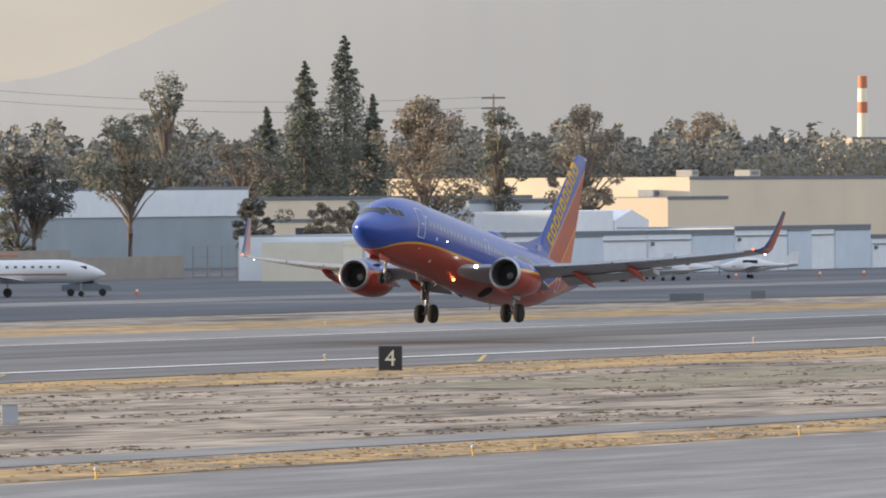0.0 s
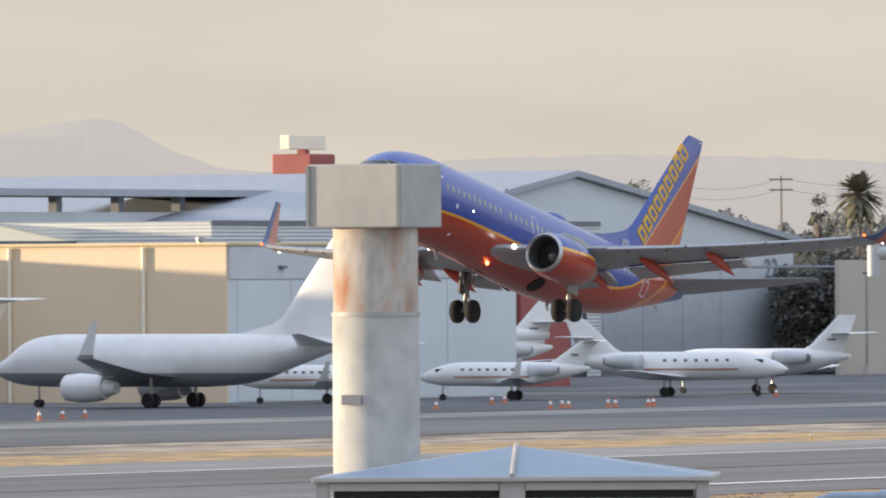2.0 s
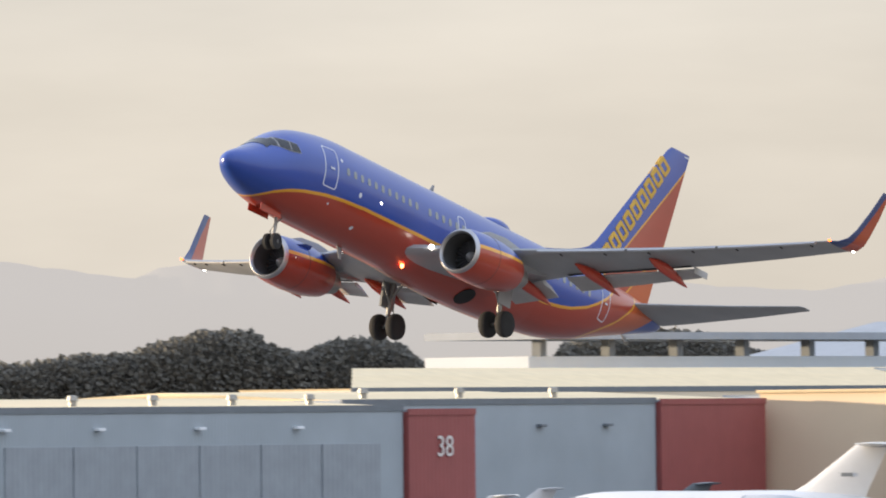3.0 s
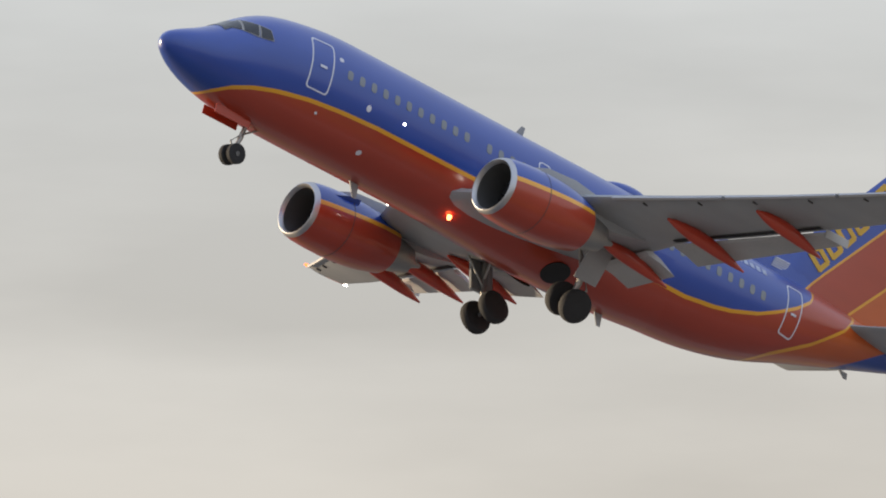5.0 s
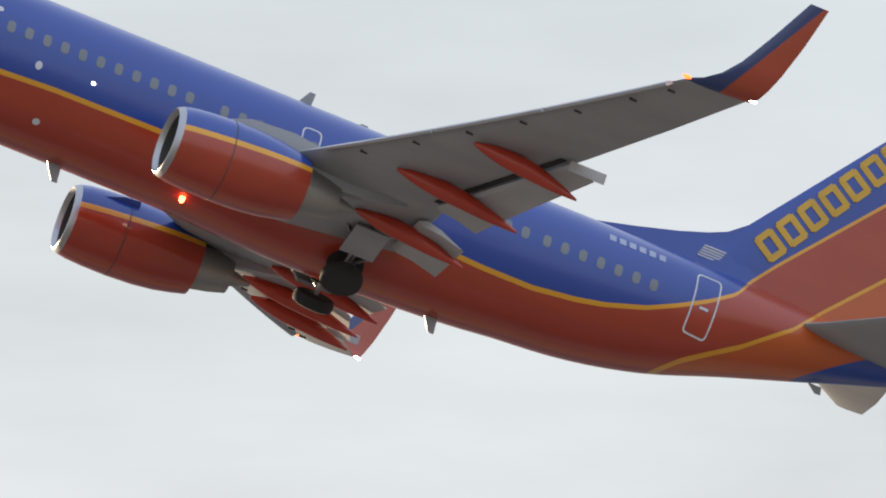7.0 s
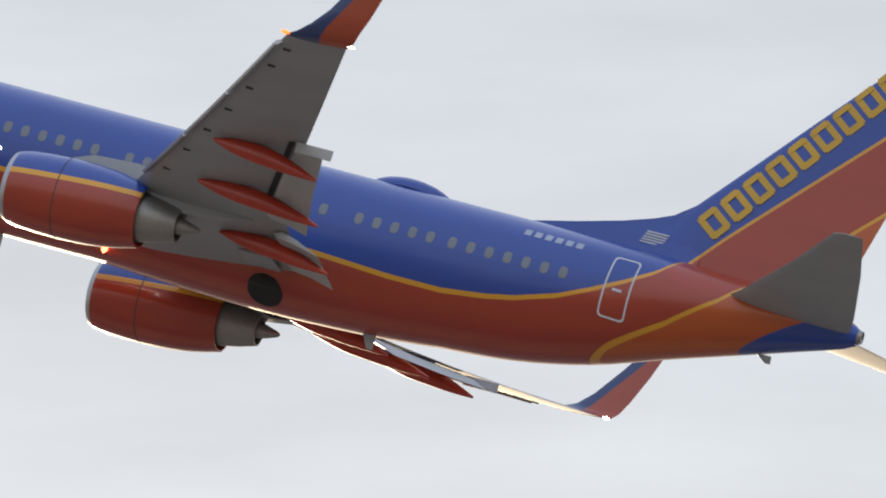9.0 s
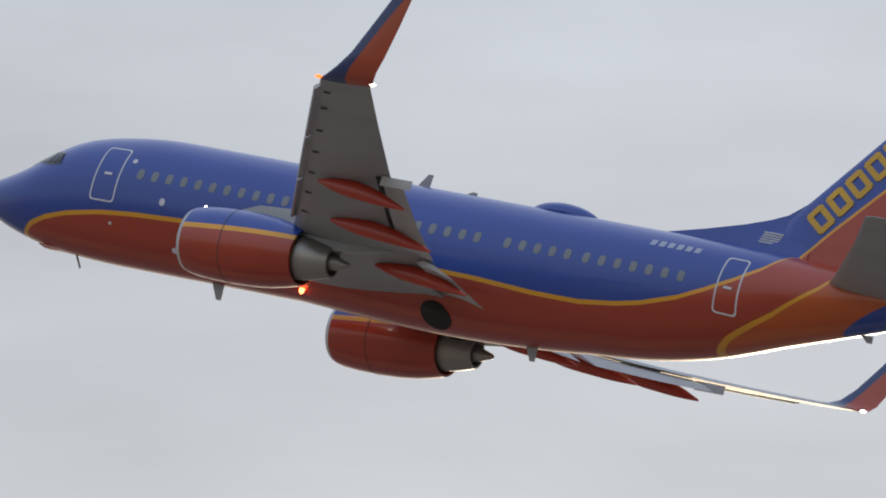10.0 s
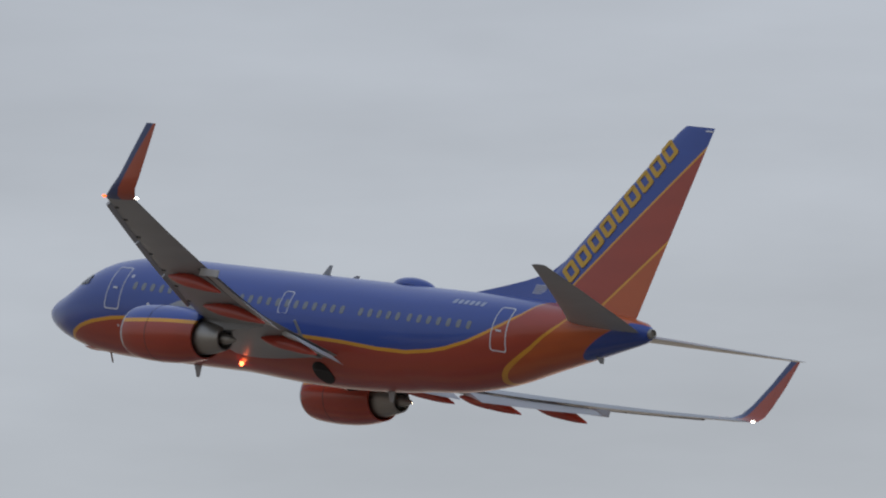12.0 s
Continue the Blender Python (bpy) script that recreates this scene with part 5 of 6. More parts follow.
cn = cone()
cn.matrix_basis = pose(595.2, 400.5, 0.04)
for x, y in ((640, 414), (646, 416), (652, 418), (612, 410), (700, 408.5), (703.5, 409), (706, 411), (708.6, 408), (711, 410), (713.5, 408), (716, 409), (698, 417), (728, 430), (735, 433),
             (989, 428), (1003, 424), (1031, 424), (1046, 421), (1058, 421), (968, 424), (776, 432), (885, 421)):
    copy_thing(cn, pose(x, y, 0.04))

# lamp posts and wall lamps by the buildings
for x, y, hh in ((1046, 522, 10.2), (998, 522, 10.2), (957, 522.5, 10.2), (1020, 522, 10.2)):
    lp = thing("lamp_post", pose(x, y, 0.04), "grey lamp post before the beige wall", "lamp post", "lamp posts")
    part("pole", tube([(0, 0, 0), (0, 0, hh - 0.3)], [0.16, 0.1], 10), M_METAL, lp, smooth=True)
    part("base", box(-0.35, 0.35, -0.35, 0.35, 0, 0.9, bev=0.04), M_BEIGE, lp)
    part("head", box(-0.5, 0.5, -0.2, 0.2, hh - 0.3, hh - 0.08, bev=0.04), M_FASCIA, lp)
for b_, xs, z in ((g38, (-23, -12, 0, 12), 9.9), (g2, (-14, -5, 5, 14), 9.9), (cr, (8, 22, 36), 10.6), (lh, (-18, 0, 18), 11.2), (an, (30,), 12.6)):
    for x in xs:
        part("wall_lamp", box(x - 0.4, x + 0.4, -0.5, 0, z - 0.1, z + 0.12, bev=0.05), M_WHITE if b_ is g38 else M_FASCIA, b_, "small wall lamp")
for b_, n_, w_, h_ in ((g38, 5, 24, 11.5), (g2, 3, 19, 12.0), (lh, 4, 25, 12.5)):
    for k in range(n_):
        x = -w_ + 2 * w_ * (k + 0.5) / n_
        part("roof_cowl", turned([(h_ - 0.1, 0.28), (h_ + 0.45, 0.28), (h_ + 0.5, 0.42), (h_ + 0.85, 0.36), (h_ + 0.9, 0.05)], (x, 4, 0), 14, "z"), M_METAL, b_, smooth=True)

# ---- parked aircraft ----
M_JETWHITE = mat("white_aircraft_paint", (0.70, 0.70, 0.70), 0.3, vary=0.05, coat=0.4)
M_NACELLE = mat("pale_grey_nacelle_paint", (0.50, 0.51, 0.53), 0.35, vary=0.08, coat=0.3)
M_PORTHOLE = mat("grey_cabin_glass", (0.13, 0.15, 0.17), 0.15, vary=0.1)
M_JETSTRIPE = mat("gold_and_maroon_stripe", (0.30, 0.13, 0.08), 0.4)
M_BIGJET = split_paint("white_over_grey_paint", (0.22, 0.23, 0.25), (0.66, 0.66, 0.66), (0.45, 0.45, 0.46), -0.95, 0.0, "Z", 0.02)


def parked_jet(m, length, label, t_tail=True, winglets=True, trijet=False, dark_tail=False, n_win=7, stripe=True):
    """A business jet on its wheels, nose along +x, origin under its middle."""
    j = thing("business_jet", m, label, "airplane", "parked jets")
    r = length * 0.052 + 0.15
    zc = r + length * 0.052 + 0.35
    L = length * 0.92

    def sec(s):
        u = s / L
        a = curve_at([(0, 0.06), (0.03, 0.36), (0.09, 0.68), (0.16, 0.92), (0.24, 1), (0.62, 1), (0.78, 0.82), (0.9, 0.5), (1, 0.14)], u)[0] * r
        lift = float(curve_at([(0, -0.28), (0.12, -0.12), (0.24, 0), (0.62, 0), (1, 0.45)], u)[0]) * r
        return zc + lift + a, zc + lift - a, a
    half = L / 2
    ss = [L * k / 40 for k in range(41)]
    body = part("fuselage", hull(ss, sec, 28, half), M_JETWHITE, j, smooth=True)
    span = length * 0.47
    for i in (-1, 1):
        w = [(L * 0.46, r * 0.5, zc - r * 0.8, L * 0.24, 0.11, 4), (L * 0.52, span * 0.4, zc - r * 0.62, L * 0.16, 0.1, 4), (L * 0.64, span, zc - r * 0.25, L * 0.06, 0.09, 4)]
        wing = part("wing", wing_skin(w, i, half, 7), M_JETWHITE, j, smooth=True)
        if winglets:
            wl = [(L * 0.64, span, zc - r * 0.25, L * 0.06, 0.09, 20), (L * 0.665, span + 0.25, zc + 0.25, L * 0.045, 0.09, 60), (L * 0.70, span + 0.5, zc + 1.25, L * 0.022, 0.09, 75)]
            part("winglet", wing_skin(wl, i, half, 6), M_JETWHITE, wing, smooth=True)
        e0, er = L * 0.66, r * 0.46
        ey, ez = i * (r * 1.0 + er * 0.95), zc + r * 0.35
        prof = [(0.0, er * 0.86), (-0.1, er), (-L * 0.06, er * 1.08), (-L * 0.12, er), (-L * 0.17, er * 0.72), (-L * 0.171, er * 0.6)]
        eng = part("engine", turned(prof, (half - e0, ey, ez), 22), M_NACELLE, j, smooth=True)
        part("intake", turned([(0.012, er * 0.8), (0.005, er * 0.8)], (half - e0, ey, ez), 20), M_GAP, eng)
        part("intake_lip", turned([(0.02, er * 0.84), (0.03, er * 0.92), (-0.08, er * 1.005), (-0.2, er * 1.03)], (half - e0, ey, ez), 22), M_LIP, eng, smooth=True)
        part("exhaust", turned([(-L * 0.172, er * 0.58), (-L * 0.18, er * 0.5)], (half - e0, ey, ez), 20), M_FASCIA, eng)
        part("pylon", box(half - e0 - L * 0.13, half - e0 - L * 0.03, min(ey, i * r * 0.5), max(ey, i * r * 0.5), ez - 0.1, ez + 0.1), M_JETWHITE, eng)
        for k in range(n_win):
            s = L * 0.27 + L * 0.34 * k / n_win
            top, bot, a = sec(s)
            part("cabin_window", box(half - s - 0.13, half - s + 0.13, i * a * 0.93 - 0.03, i * a * 0.93 + 0.03, zc + r * 0.28, zc + r * 0.5, bev=0.02), M_PORTHOLE, body)
        s = L * 0.125
        top, bot, a = sec(s)
        part("flight_deck_window", box(half - s - L * 0.03, half - s + L * 0.018, i * a * 0.80 - 0.06, i * a * 0.80 + 0.06, top - 0.62 * a, top - 0.3 * a, bev=0.03), M_GLASS, body)
        if stripe:
            part("cheat_line", box(half - L * 0.66, half - L * 0.22, i * r * 0.99 - 0.03, i * r * 0.99 + 0.02, zc - r * 0.3, zc - r * 0.18), M_JETSTRIPE, body, "thin maroon cheat line")
        part("main_strut", tube([(half - L * 0.56, i * r * 1.25, zc - r * 0.8), (half - L * 0.56, i * r * 1.25, 0.4)], 0.09, 8), M_METAL, j)
        part("main_wheel", turned([(-0.16, 0.2), (-0.16, 0.34), (-0.08, 0.4), (0.08, 0.4), (0.16, 0.34), (0.16, 0.2)], (half - L * 0.56, i * r * 1.25, 0.4), 18, "y"), M_TYRE, j, smooth=True)
        th = zc + r + length * (0.105 if t_tail else 0.06)
        tp = [(L * (0.955 if t_tail else 0.9), 0.05, th, L * 0.11, 0.13, 0), (L * 1.01, length * 0.17, th + 0.1, L * 0.05, 0.08, 0)]
        part("tailplane", wing_skin(tp, i, half, 6), M_FASCIA if dark_tail else M_JETWHITE, j, smooth=True)
    part("nose_strut", tube([(half - L * 0.14, 0, zc - r * 0.8), (half - L * 0.14, 0, 0.3)], 0.06, 8), M_METAL, j)
    part("nose_wheel", turned([(-0.14, 0.15), (-0.14, 0.26), (0.14, 0.26), (0.14, 0.15)], (half - L * 0.14, 0, 0.26), 16, "y"), M_TYRE, j, smooth=True)
    zt = zc + r + length * (0.11 if t_tail else 0.14)
    fin = [[(half - L * a - u, h_, z) for u, h_ in foil(c * L, 0.09, 7)] for z, a, c in ((zc + r * 0.6, 0.72, 0.24), (zc + r * 1.25, 0.80, 0.18), (zt, 0.945, 0.09))]
    part("fin", loft(fin), M_FASCIA if dark_tail else M_JETWHITE, j, smooth=True)
    part("fin_bar", box(half - L * 0.93, half - L * 0.89, -0.2, 0.2, zc + r * 1.55, zc + r * 1.7), M_FASCIA, j, "dark bar of lettering")
    if trijet:
        part("centre_intake", turned([(0.3, r * 0.3), (0.2, r * 0.4), (-L * 0.1, r * 0.42), (-L * 0.24, r * 0.28)], (half - L * 0.74, 0, zc + r * 1.25), 18), M_JETWHITE, j, smooth=True)
        part("centre_intake_mouth", turned([(0.32, r * 0.3), (0.3, r * 0.3)], (half - L * 0.74, 0, zc + r * 1.25), 18), M_GAP, j)
    return j


Z = 0.04
parked_jet(pose(872.2, 426.4, Z, 0, 0, -64), 16.6, "small white business jet with dark tail tip", t_tail=False, winglets=False)
parked_jet(pose(799, 447, Z, 0, 0, 92), 19.5, "white business jet with thin stripes, parked on apron", t_tail=False, winglets=False)
parked_jet(pose(775.5, 440.5, Z, 0, 0, -70), 19.0, "white business jet with gold stripes and engine covers", t_tail=False, winglets=False)
parked_jet(pose(752, 443, Z, 0, 0, 108), 15.0, "small white business jet with dark striped tail")
parked_jet(pose(818.5, 488, Z, 0, 0, 155), 24.0, "white three-engined business jet before the red bay", t_tail=False, winglets=False, trijet=True)
parked_jet(pose(635.1, 428.8, Z, 0, 0, 100), 29.0, "long white business jet with high tail and winglets", n_win=8, stripe=False)
parked_jet(pose(586.5, 413.5, Z, 0, 0, 125), 15.0, "small cream-white business jet with maroon line", t_tail=False, winglets=False)
parked_jet(pose(601, 431, Z, 0, 0, 122), 17.0, "white business jet with dark high tailplane", dark_tail=False)
parked_jet(pose(683.5, 471, Z, 0, 0, 128), 18.0, "white business jet with a dark grey tail", dark_tail=True)
parked_jet(pose(677, 480, Z, 0, 0, 128), 17.0, "white business jet parked by the grey hangar")


def parked_airliner(m):
    j = thing("parked_airliner", m, "white twin-jet airliner with grey belly, parked on apron", "airplane")
    body = part("fuselage", hull(list(np.arange(0, 32, 0.5)) + [32, 32.3], station, 40), M_BIGJET, j, smooth=True)
    for i in (-1, 1):
        ys = [0.6, 1.9, 5.0, 5.8, 11, 16.75]
        wing = part("wing", wing_skin([(wing_le(y), y, -1.22 + 0.1 * (y - 1.9), wing_te(y) - wing_le(y), 0.125 - 0.0025 * y, 6) for y in ys], i, k=7), M_WING, j, smooth=True)
        z = 0.27
        part("winglet", wing_skin([(20.02, 16.75, z, 1.7, 0.085, 6), (20.72, 17.22, z + 0.32, 1.28, 0.085, 58), (22.25, 17.66, z + 2.72, 0.5, 0.08, 79)], i, k=7), M_JETWHITE, wing, smooth=True)
        e = part("engine", turned([(0, 0.86), (-0.15, 1.0), (-1.5, 1.12), (-3.0, 1.04), (-3.7, 0.85), (-3.71, 0.7), (-4.7, 0.45)], (NOSE_X - 10.35, i * 4.9, -2.0), 30), M_JETWHITE, j, smooth=True)
        part("intake", turned([(0.02, 0.84), (0.01, 0.84)], (NOSE_X - 10.35, i * 4.9, -2.0), 26), M_GAP, e)
        part("pylon", box(NOSE_X - 15, NOSE_X - 11.6, i * 4.9 - 0.2, i * 4.9 + 0.2, -1.3, -0.9), M_WING, e)
        part("tailplane", wing_skin([(28.45, 0.45, 1.12, 3.7, 0.09, 7), (32.65, 7.1, 2.02, 0.8, 0.085, 7)], i, k=7), M_JETWHITE, j, smooth=True)
        part("main_leg", tube([(NOSE_X - 16.7, i * 2.86, -1.2), (NOSE_X - 16.7, i * 2.86, -3.0)], 0.13, 10), M_METAL, j)
        for dy in (-0.43, 0.43):
            part("main_wheel", turned([(-0.18, 0.26), (-0.18, 0.48), (-0.06, 0.565), (0.06, 0.565), (0.18, 0.48), (0.18, 0.26)], (NOSE_X - 16.7, i * 2.86 + dy, -2.98), 20, "y"), M_TYRE, j, smooth=True)
            part("nose_wheel", turned([(-0.1, 0.15), (-0.1, 0.3), (0.1, 0.3), (0.1, 0.15)], (NOSE_X - 4.1, i * 0.2, -3.24), 16, "y"), M_TYRE, j, smooth=True) if dy > 0 else None
    part("nose_leg", tube([(NOSE_X - 4.1, 0, -1.6), (NOSE_X - 4.1, 0, -3.2)], 0.08, 8), M_METAL, j)
    fin = [[(NOSE_X - le - a, h_, z) for a, h_ in foil(c, 0.085, 8)] for z, le, c in ((1.35, 26.2, 5.4), (3.0, 26.62, 5.25), (5.0, 28.2, 4.2), (9.05, 31.4, 1.6))]
    part("fin", loft(fin), M_JETWHITE, j, smooth=True)
    part("dorsal_fillet", loft([[(NOSE_X - s, -w, 1.85), (NOSE_X - s, w, 1.85), (NOSE_X - s, 0, top)] for s, top, w in ((23.0, 1.99, 0.05), (26.0, 2.72, 0.2), (27.8, 3.9, 0.25))]), M_JETWHITE, j)
    part("tail_exhaust", turned([(0.05, 0.5), (-0.3, 0.3)], (NOSE_X - 31.6, 0, 1.2), 18), M_FASCIA, j, smooth=True)


parked_airliner(pose(707, 446, 3.545 + Z, 0, 0, 86))
parked_jet(pose(731, 447, Z, 0, 0, 104), 15.0, "small white business jet behind the parked airliner's tail")


def light_plane(m, label):
    j = thing("light_aircraft", m, label, "airplane", "parked light aircraft")
    part("fuselage", hull([8 * k / 24 for k in range(25)], lambda s: [float(v) for v in curve_at([(0, 1.35, 0.95, 0.2), (0.8, 1.6, 0.7, 0.45), (2.2, 2.05, 0.6, 0.6), (3.6, 2.05, 0.62, 0.58), (5.5, 1.6, 0.95, 0.28), (8, 1.45, 1.2, 0.08)], s)], 20, 4), M_JETWHITE, j, smooth=True)
    for i in (-1, 1):
        part("wing", wing_skin([(2.3, 0.3, 0.95, 1.6, 0.13, 4), (2.7, 5.3, 1.3, 1.1, 0.12, 4)], i, 4, 6), M_JETWHITE, j, smooth=True)
        part("tailplane", wing_skin([(7.0, 0.05, 1.4, 1.0, 0.09, 0), (7.3, 1.9, 1.45, 0.7, 0.09, 0)], i, 4, 6), M_JETWHITE, j, smooth=True)
        part("cabin_window", box(0.2, 1.7, i * 0.56 - 0.02, i * 0.56 + 0.02, 1.5, 1.85, bev=0.015), M_GLASS, j)
        part("main_wheel", turned([(-0.08, 0.1), (-0.08, 0.2), (0.08, 0.2), (0.08, 0.1)], (0.9, i * 1.2, 0.2), 14, "y"), M_TYRE, j, smooth=True)
        part("main_strut", tube([(0.9, i * 1.2, 0.2), (0.9, i * 1.15, 1.0)], 0.05, 6), M_METAL, j)
        part("cheat_line", box(-3, 2.8, i * 0.5 - 0.02, i * 0.5 + 0.05, 1.18, 1.26), M_JETSTRIPE, j)
    part("nose_wheel", turned([(-0.07, 0.1), (-0.07, 0.18), (0.07, 0.18), (0.07, 0.1)], (3.1, 0, 0.18), 14, "y"), M_TYRE, j, smooth=True)
    part("nose_strut", tube([(3.1, 0, 0.18), (3.1, 0, 0.9)], 0.04, 6), M_METAL, j)
    part("fin", loft([[(4 - le - a, h_, z) for a, h_ in foil(c, 0.09, 6)] for z, le, c in ((1.3, 6.5, 1.5), (2.7, 7.3, 0.8))]), M_JETWHITE, j, smooth=True)
    part("propeller", box(3.95, 4.05, -0.08, 0.08, 0.3, 2.0), M_FASCIA, j)


light_plane(pose(1004, 424, Z, 0, 0, 118), "white light aircraft parked on the apron")
light_plane(pose(1016, 423, Z, 0, 0, 150), "white twin-windowed light aircraft with red trim")
light_plane(pose(1037, 424, Z, 0, 0, 120), "white light aircraft with a red stripe")
light_plane(pose(1030, 432, Z, 0, 0, 130), "pale blue-white light aircraft beside the hangars")


# ---- dry grass tufts on the near field ----
def grass_tufts(name, x0, x1, y0, y1, clusters, per, material, label, seed):
    """Drifts of small upright tufts, each of three crossed blades, drawn out along the field."""
    r = np.random.default_rng(seed)
    c = np.stack([r.uniform(x0, x1, clusters), r.uniform(y0, y1, clusters)], 1)
    n = clusters * per
    at = np.repeat(c, per, 0) + r.normal(size=(n, 2)) * np.repeat(r.uniform(0.3, 1.0, clusters), per)[:, None] * (4.5, 0.9)
    at = at[(at[:, 1] > y0) & (at[:, 1] < y1)]
    at = np.repeat(at, 3, 0) + r.normal(scale=0.06, size=(3 * len(at), 2))
    a, h, w = r.uniform(0, math.pi, len(at)), r.uniform(0.02, 0.06, len(at)), r.uniform(0.05, 0.16, len(at))
    dx, dy = np.cos(a) * w, np.sin(a) * w
    lean = r.normal(scale=0.05, size=(len(at), 2))
    z = np.full(len(at), 0.0)
    v = np.stack([np.stack([at[:, 0] - dx, at[:, 1] - dy, z], 1), np.stack([at[:, 0] + dx, at[:, 1] + dy, z], 1),
                  np.stack([at[:, 0] + dx * 0.7 + lean[:, 0], at[:, 1] + dy * 0.7 + lean[:, 1], h * 0.8], 1),
                  np.stack([at[:, 0] - dx * 0.4 + lean[:, 0], at[:, 1] - dy * 0.4 + lean[:, 1], h], 1)], 1).reshape(-1, 3)
    me = bpy.data.meshes.new(name)
    me.from_pydata(v.tolist(), [], np.arange(len(v)).reshape(-1, 4).tolist())
    tagged(part(name, me, material), label, "grass", kind="stuff")


M_TUFT = mat("brown_dead_grass", (0.21, 0.165, 0.12), 0.9, vary=0.35, scale=0.3)
M_TUFTGOLD = mat("golden_grass_blades", (0.40, 0.275, 0.14), 0.9, vary=0.3, scale=0.3)
grass_tufts("dead_grass", 250, 640, 169, 222, 420, 12, M_TUFT, "scattered low tufts of brown dead grass", 3)
grass_tufts("golden_grass", 250, 680, 222, 236, 300, 12, M_TUFTGOLD, "golden dry tufts beside the runway", 4)
grass_tufts("verge_grass", 230, 500, 155, 163, 200, 12, M_TUFTGOLD, "golden dry tufts along the taxiway", 5)

# ---- trees, hills and distance ----
def leaf_material(name, a, b):
    m = mat(name, a, 0.75, vary=0.3, scale=0.4, fine=3.0)
    n, l = m.node_tree.nodes, m.node_tree.links
    geo, ramp = n.new("ShaderNodeNewGeometry"), n.new("ShaderNodeValToRGB")
    ramp.color_ramp.elements[0].color, ramp.color_ramp.elements[1].color = (*a, 1), (*b, 1)
    l.new(geo.outputs["Random Per Island"], ramp.inputs[0])
    l.new(ramp.outputs["Color"], [k for k in n if k.bl_idname == "ShaderNodeVectorMath"][0].inputs[0])
    return m


M_BARK = mat("grey_brown_bark", (0.20, 0.16, 0.13), 0.9, vary=0.3, scale=1.5, bump=0.4)
# leaf and needle colours are paled to paint in the distance haze
M_LEAF = leaf_material("hazed_green_leaves", (0.16, 0.165, 0.13), (0.26, 0.25, 0.19))
M_LEAFDRY = leaf_material("drying_olive_leaves", (0.21, 0.18, 0.14), (0.33, 0.27, 0.195))
M_NEEDLE = leaf_material("dark_green_needles", (0.13, 0.145, 0.118), (0.21, 0.22, 0.17))
M_PALM = leaf_material("palm_fronds", (0.12, 0.12, 0.085), (0.20, 0.18, 0.12))
M_WOODS = leaf_material("hazy_far_woods", (0.17, 0.17, 0.148), (0.24, 0.23, 0.20))
M_GROVE = leaf_material("dense_dark_evergreen_leaves", (0.12, 0.118, 0.105), (0.155, 0.15, 0.13))
rng = np.random.default_rng(7)


def leaves_mesh(name, centres, size):
    """Many small leaf sprays, each a bent quad turned its own way."""
    n = len(centres)
    d = rng.normal(size=(n, 3))
    d /= np.linalg.norm(d, axis=1)[:, None]
    e = np.cross(d, rng.normal(size=(n, 3)))
    e /= np.linalg.norm(e, axis=1)[:, None]
    s = (size * rng.uniform(0.5, 1.3, n))[:, None]
    nrm = np.cross(d, e)
    v = np.stack([centres - d * s, centres + e * s * 0.6 + nrm * s * 0.25, centres + d * s, centres - e * s * 0.6 + nrm * s * 0.25], 1).reshape(-1, 3)
    f = np.arange(4 * n).reshape(-1, 4)
    me = bpy.data.meshes.new(name)
    me.from_pydata(v.tolist(), [], f.tolist())
    return me


def clumps(anchors, radii, per):
    out = []
    for a, r in zip(anchors, radii):
        p = rng.normal(size=(per, 3))
        p /= np.linalg.norm(p, axis=1)[:, None]
        p *= (rng.uniform(0.25, 1.0, per) ** 0.6)[:, None] * r
        p[:, 2] *= 0.75
        out.append(p + a)
    return np.concatenate(out)


def broad_tree(x, y, h, w, label, leaf, density=1.0, low=0.28, name="tree"):
    t = thing(name, pose(x, y, 0), label, "tree")
    trunk = tube([(0, 0, 0), (0.15, 0.1, h * 0.25), (-0.1, 0, h * 0.5), (0.1, 0, h * 0.72)], [h * 0.022, h * 0.018, h * 0.012, h * 0.006], 8)
    anchors, radii = [], []
    for k in range(int(28 * density) + 9):
        a = rng.uniform(0, 2 * math.pi)
        u = rng.uniform(low, 0.93)
        spread = w / 2 * math.sin(math.pi * min(max((u - low + 0.12) / (1.1 - low), 0.05), 1)) ** 0.6
        rr = spread * rng.uniform(0.15, 1.0)
        tip = np.array([rr * math.cos(a), rr * math.sin(a), h * u])
        start = (0, 0, max(h * u * 0.62 - 0.5, h * 0.12))
        merge(trunk, tube([start, (tip[0] * 0.5, tip[1] * 0.5, (start[2] + tip[2]) / 2 + 0.4), tuple(tip)], [h * 0.008, h * 0.005, h * 0.002], 5))
        anchors.append(tip)
        radii.append(w * rng.uniform(0.06, 0.15))
    anchors.append(np.array([0, 0, h * 0.93]))
    radii.append(h * 0.065)
    part("trunk", trunk, M_BARK, t, smooth=True)
    part("crown", leaves_mesh("crown", clumps(anchors, radii, int(75 + 15 * density)), 0.21), leaf, t)
    return t


